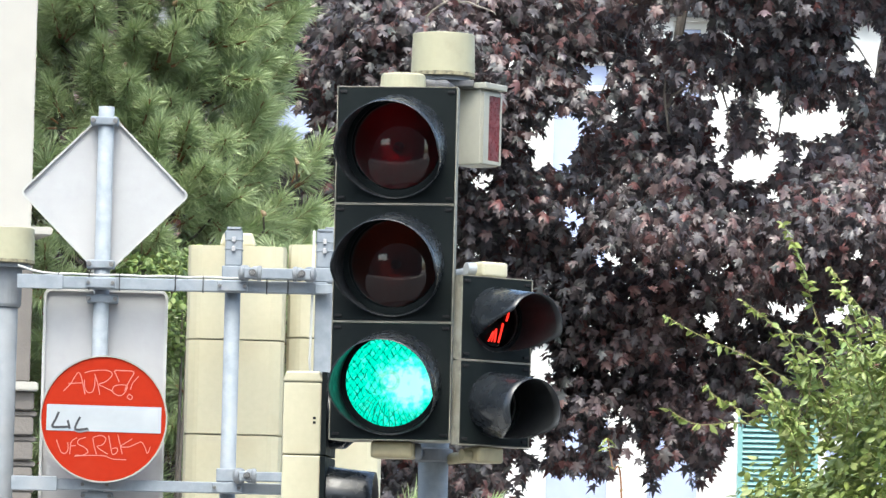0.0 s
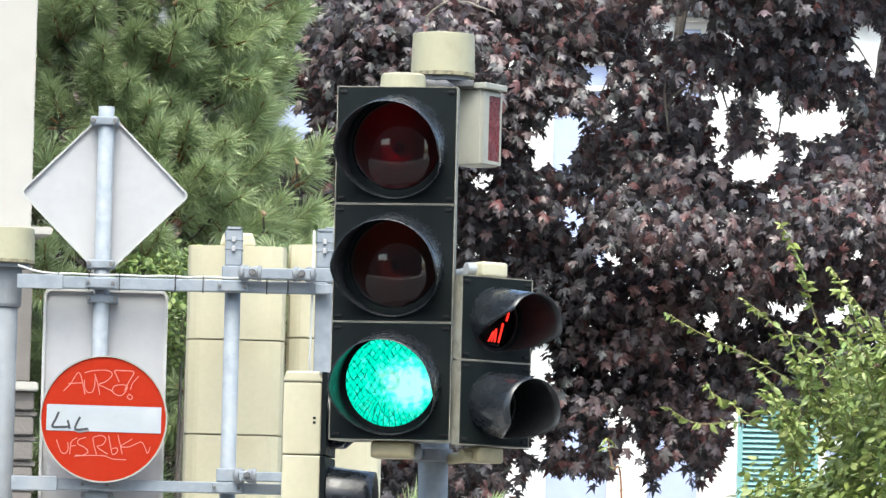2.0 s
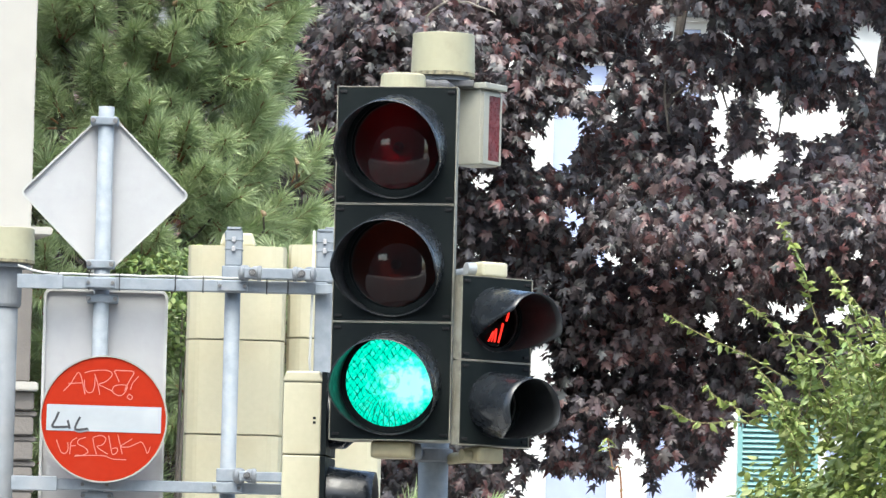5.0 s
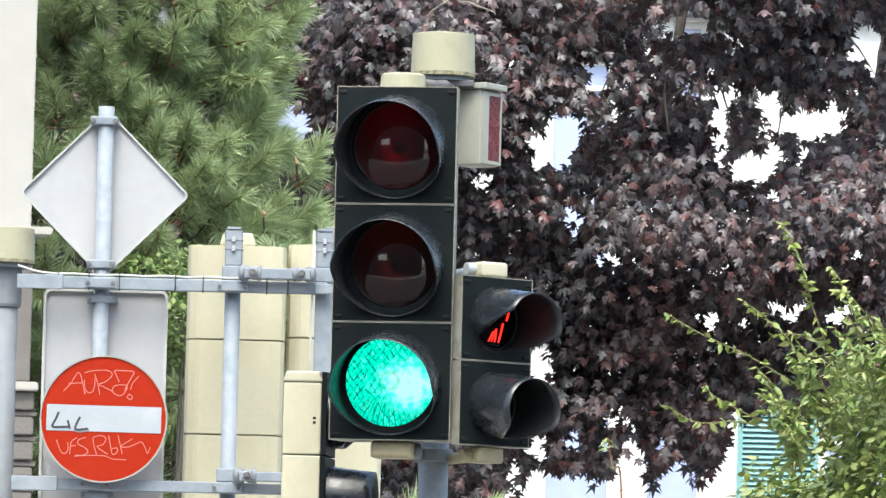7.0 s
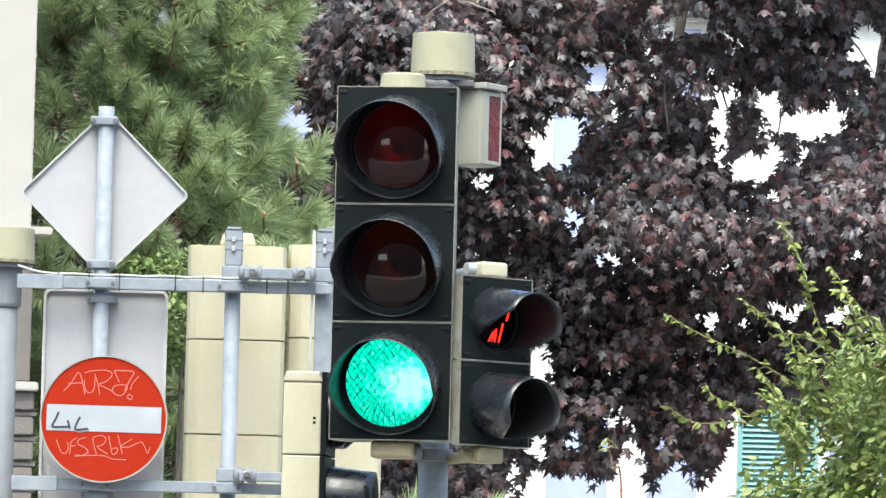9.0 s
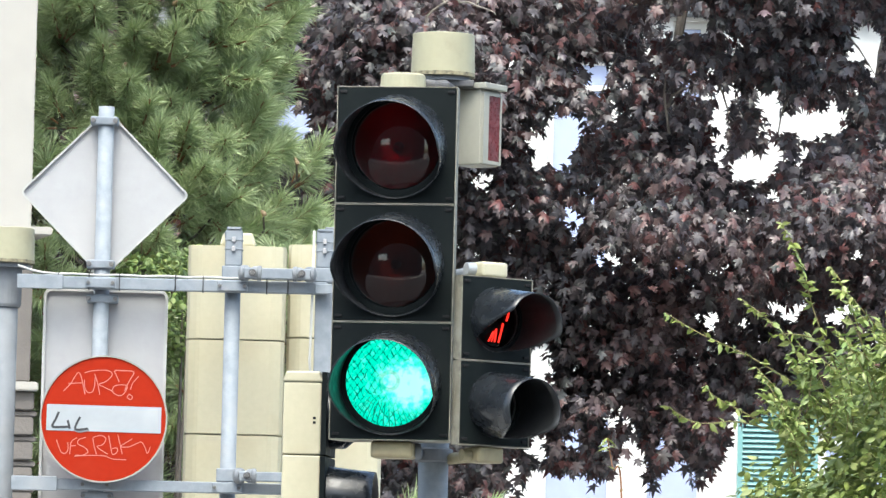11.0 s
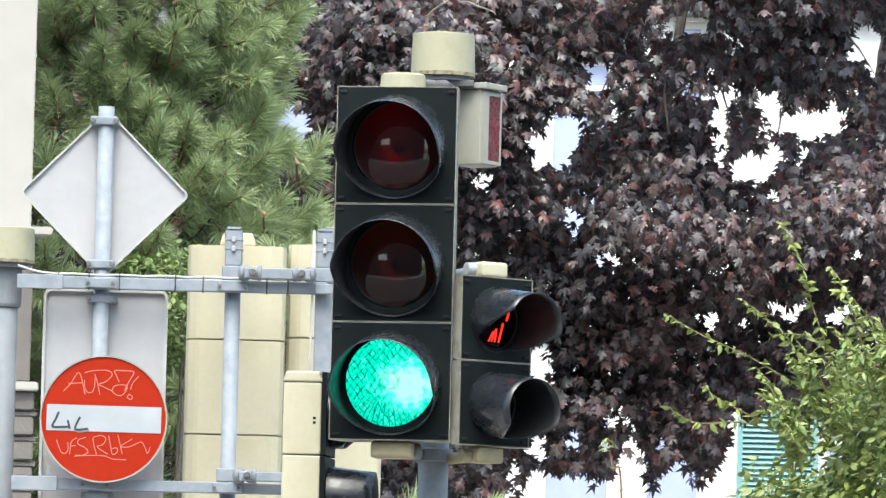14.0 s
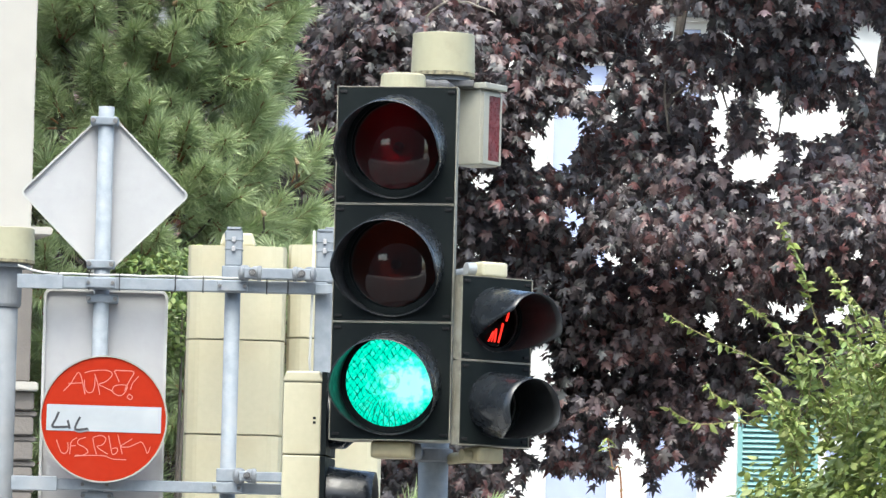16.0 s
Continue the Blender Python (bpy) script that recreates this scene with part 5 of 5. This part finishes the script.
def bush(name, centre, radii, count, size, material, label, base_z=-0.17):
    b = thing(name, Matrix.Translation((centre[0], centre[1], base_z)), label, "bush")
    c = np.array([0, 0, centre[2] - base_z])
    u = RNG.normal(0, 1, (count, 3))
    u /= np.linalg.norm(u, axis=1)[:, None]
    lump = 1 + 0.16 * np.sin(u[:, 0] * 7 + u[:, 2] * 5) + 0.10 * np.sin(u[:, 1] * 11 - u[:, 2] * 9)
    r = RNG.uniform(0.35, 1.0, count) ** 0.45 * lump
    p = c + u * r[:, None] * np.array(radii)
    az = np.arctan2(u[:, 1], u[:, 0]) + RNG.normal(0, 0.8, count)
    k = p[:, 2] > 0.1
    me = leaves_mesh("crown", ROUND_LEAF, p[k], az[k], np.clip(RNG.normal(0.15, 0.5, k.sum()), -0.7, 1.4), RNG.normal(0, 0.5, k.sum()), RNG.uniform(*size, k.sum()))
    tagged(part_mesh("crown", me, material, b, "small pointed leaves"), kind="stuff")
    for i in range(9):
        e = c + u[i] * np.array(radii) * 0.75
        part("stem", tube(wander((0.08 * math.cos(i), 0.08 * math.sin(i), 0.0), e, 7, 0.03, RNG).tolist(), np.linspace(0.018, 0.005, 7).tolist(), 6), SHOOT if material is SHRUB_LEAF else BARK, b)
    return b


SHOOTS = [[(1.653, 3.108), (1.375, 3.252), (1.148, 3.346), (0.991, 3.435)],
          [(1.677, 3.134), (1.549, 3.331), (1.434, 3.429), (1.333, 3.501)],
          [(1.802, 3.137), (1.659, 3.434), (1.579, 3.683), (1.496, 3.837)],
          [(1.557, 2.919), (1.331, 2.963), (1.144, 2.951), (1.018, 3.013)],
          [(1.913, 3.215), (1.847, 3.414), (1.769, 3.587), (1.717, 3.661)],
          [(1.531, 2.930), (1.330, 3.013), (1.209, 3.073), (1.173, 3.122)],
          [(2.011, 3.342), (1.896, 3.440), (1.795, 3.538), (1.744, 3.549)],
          [(1.826, 3.213), (1.673, 3.334), (1.548, 3.356), (1.461, 3.342)]]


def shrub():
    RNG = np.random.default_rng(11)
    s = bush("shrub", (2.25, 26.6, 2.25), (0.80, 0.70, 1.02), 29000, (0.026, 0.060), SHRUB_LEAF, "yellow-green leafy shrub with long arching shoots")
    home = np.array(s.location)
    one = single_leaf("leaf", OVAL_LEAF)
    made = []
    extra = []
    for k in range(44):
        x = RNG.uniform(1.56, 2.15)
        z = 2.72 + 0.45 * (x - 1.5) / 0.65 + RNG.uniform(-0.05, 0.1)
        dx, dz = RNG.uniform(-0.26, 0.05), RNG.uniform(0.14, 0.42)
        extra.append([(x, z), (x + dx * 0.3, z + dz * 0.4), (x + dx * 0.65, z + dz * 0.75), (x + dx, z + dz)])
    for k, sh in enumerate(SHOOTS + extra):
        pts = curve_points([(x, 26.0 + 0.05 * math.sin(k * 2.1) + (0.25 if i == 0 else 0.08 if i == 1 else 0), z) for i, (x, z) in enumerate(sh)], 26)
        pivot = pts[0]
        local = pts - pivot
        o = part("shoot", tube(local.tolist(), np.linspace(0.004, 0.0015, 26).tolist(), 5), SHOOT, s, "long thin arching shoot")
        o.location = pivot - home
        rows = []
        for i in range(3, 26):
            for side in (-1, 1, -1, 1) if k == 2 else (-1, 1):
                if RNG.random() < 0.25:
                    continue
                d = local[min(i + 1, 25)] - local[i - 1]
                az = math.atan2(d[1], d[0]) + side * RNG.uniform(0.3, 1.9) + RNG.normal(0, 0.5)
                rows.append((local[i], az, RNG.uniform(-0.9, 0.9), RNG.normal(0, 0.9), RNG.uniform(0.028, 0.058) * (1.0 if i < 21 else 0.75)))
        if k < len(SHOOTS):
            for p, az, drop, roll, size in rows:
                part_mesh("leaf", one, SHRUB_LEAF_ONE, o).matrix_basis = leaf_matrix(p, az, drop, roll, size)
        else:
            tagged(part_mesh("foliage", leaves_mesh("foliage", OVAL_LEAF, *(np.array(q) for q in zip(*rows))), SHRUB_LEAF, o, "small pointed leaves"), kind="stuff")
        made.append((o, pivot - home))
    return made


def sapling():
    s = thing("sapling", pose(0.83, 26.0, -0.17), "single thin reddish shoot with a few leaves", "plant")
    pts = curve_points([(0.03, 0, 0), (0.02, 0, 1.4), (-0.015, 0, 2.778), (-0.056, 0, 2.907), (-0.084, 0, 3.044)], 30)
    part("stem", tube(pts.tolist(), np.linspace(0.008, 0.002, 30).tolist(), 5), PINE_SHOOT, s)
    one = single_leaf("leaf", OVAL_LEAF)
    for z in (29, 29, 28, 27, 27, 26, 20, 18, 15, 12, 10):
        part_mesh("leaf", one, SHRUB_LEAF_ONE, s).matrix_basis = leaf_matrix(pts[z], RNG.uniform(0, 6.3), RNG.uniform(-0.6, 0.5), 0.3, RNG.uniform(0.035, 0.06))


sprays = []
maple_tree()
pine_tree()
shoots = shrub()
sapling()
bush("bush", (-1.38, 28.6, 3.60), (0.30, 0.30, 0.30), 1700, (0.022, 0.042), HEDGE_LEAF, "mid-green bush between pine and building")
young_pine(-0.22, 28.7, 2.74, 22, 3)
young_pine(0.09, 28.4, 2.70, 24, 4)
young_pine(-0.745, 29.2, 4.07, 20, 5)

# sway of the long shoots in the breeze: degrees about the depth axis
SWAY = [(0.0, 1.0), (0.5, 1.0), (1.0, 1.5), (1.5, -0.7), (2.0, 0.0), (2.5, -1.3), (3.0, 0.8), (3.5, 1.5), (4.0, -0.7), (5.2, 0.5), (6.5, 0.0), (7.0, 0.1), (7.5, 0.4), (8.0, 0.0),
        (8.5, 0.05), (9.0, 0.4), (10.2, -0.3), (11.5, 0.4), (12.0, 0.0), (12.5, 0.4), (13.0, 0.3), (13.5, 0.4), (14.0, 0.4), (14.5, 0.0), (15.0, 0.4), (15.5, 0.0), (16.0, 0.3)]


def motions():
    for k, (o, at) in enumerate(shoots):
        gain, lag = (1.0, 0.35, 0.3, 0.8, 0.2, 1.0, 0.2, 0.4, 0.3, 0.25)[k % 10], (0, 1, 3, 2, 2, 4, 1, 3)[k % 8]
        rows = []
        for i, (t, a) in enumerate(SWAY):
            b = SWAY[(i + lag) % len(SWAY)][1]
            rows.append((t, pose(*at, 0, -gain * b, 0)))
        walk(o, rows)
    for k, (o, at) in enumerate(sprays):
        walk(o, [(t, pose(*at, 0, 0.9 * SWAY[(i + 3 * k + 1) % len(SWAY)][1], 0.6 * a)) for i, (t, a) in enumerate(SWAY)])


motions()
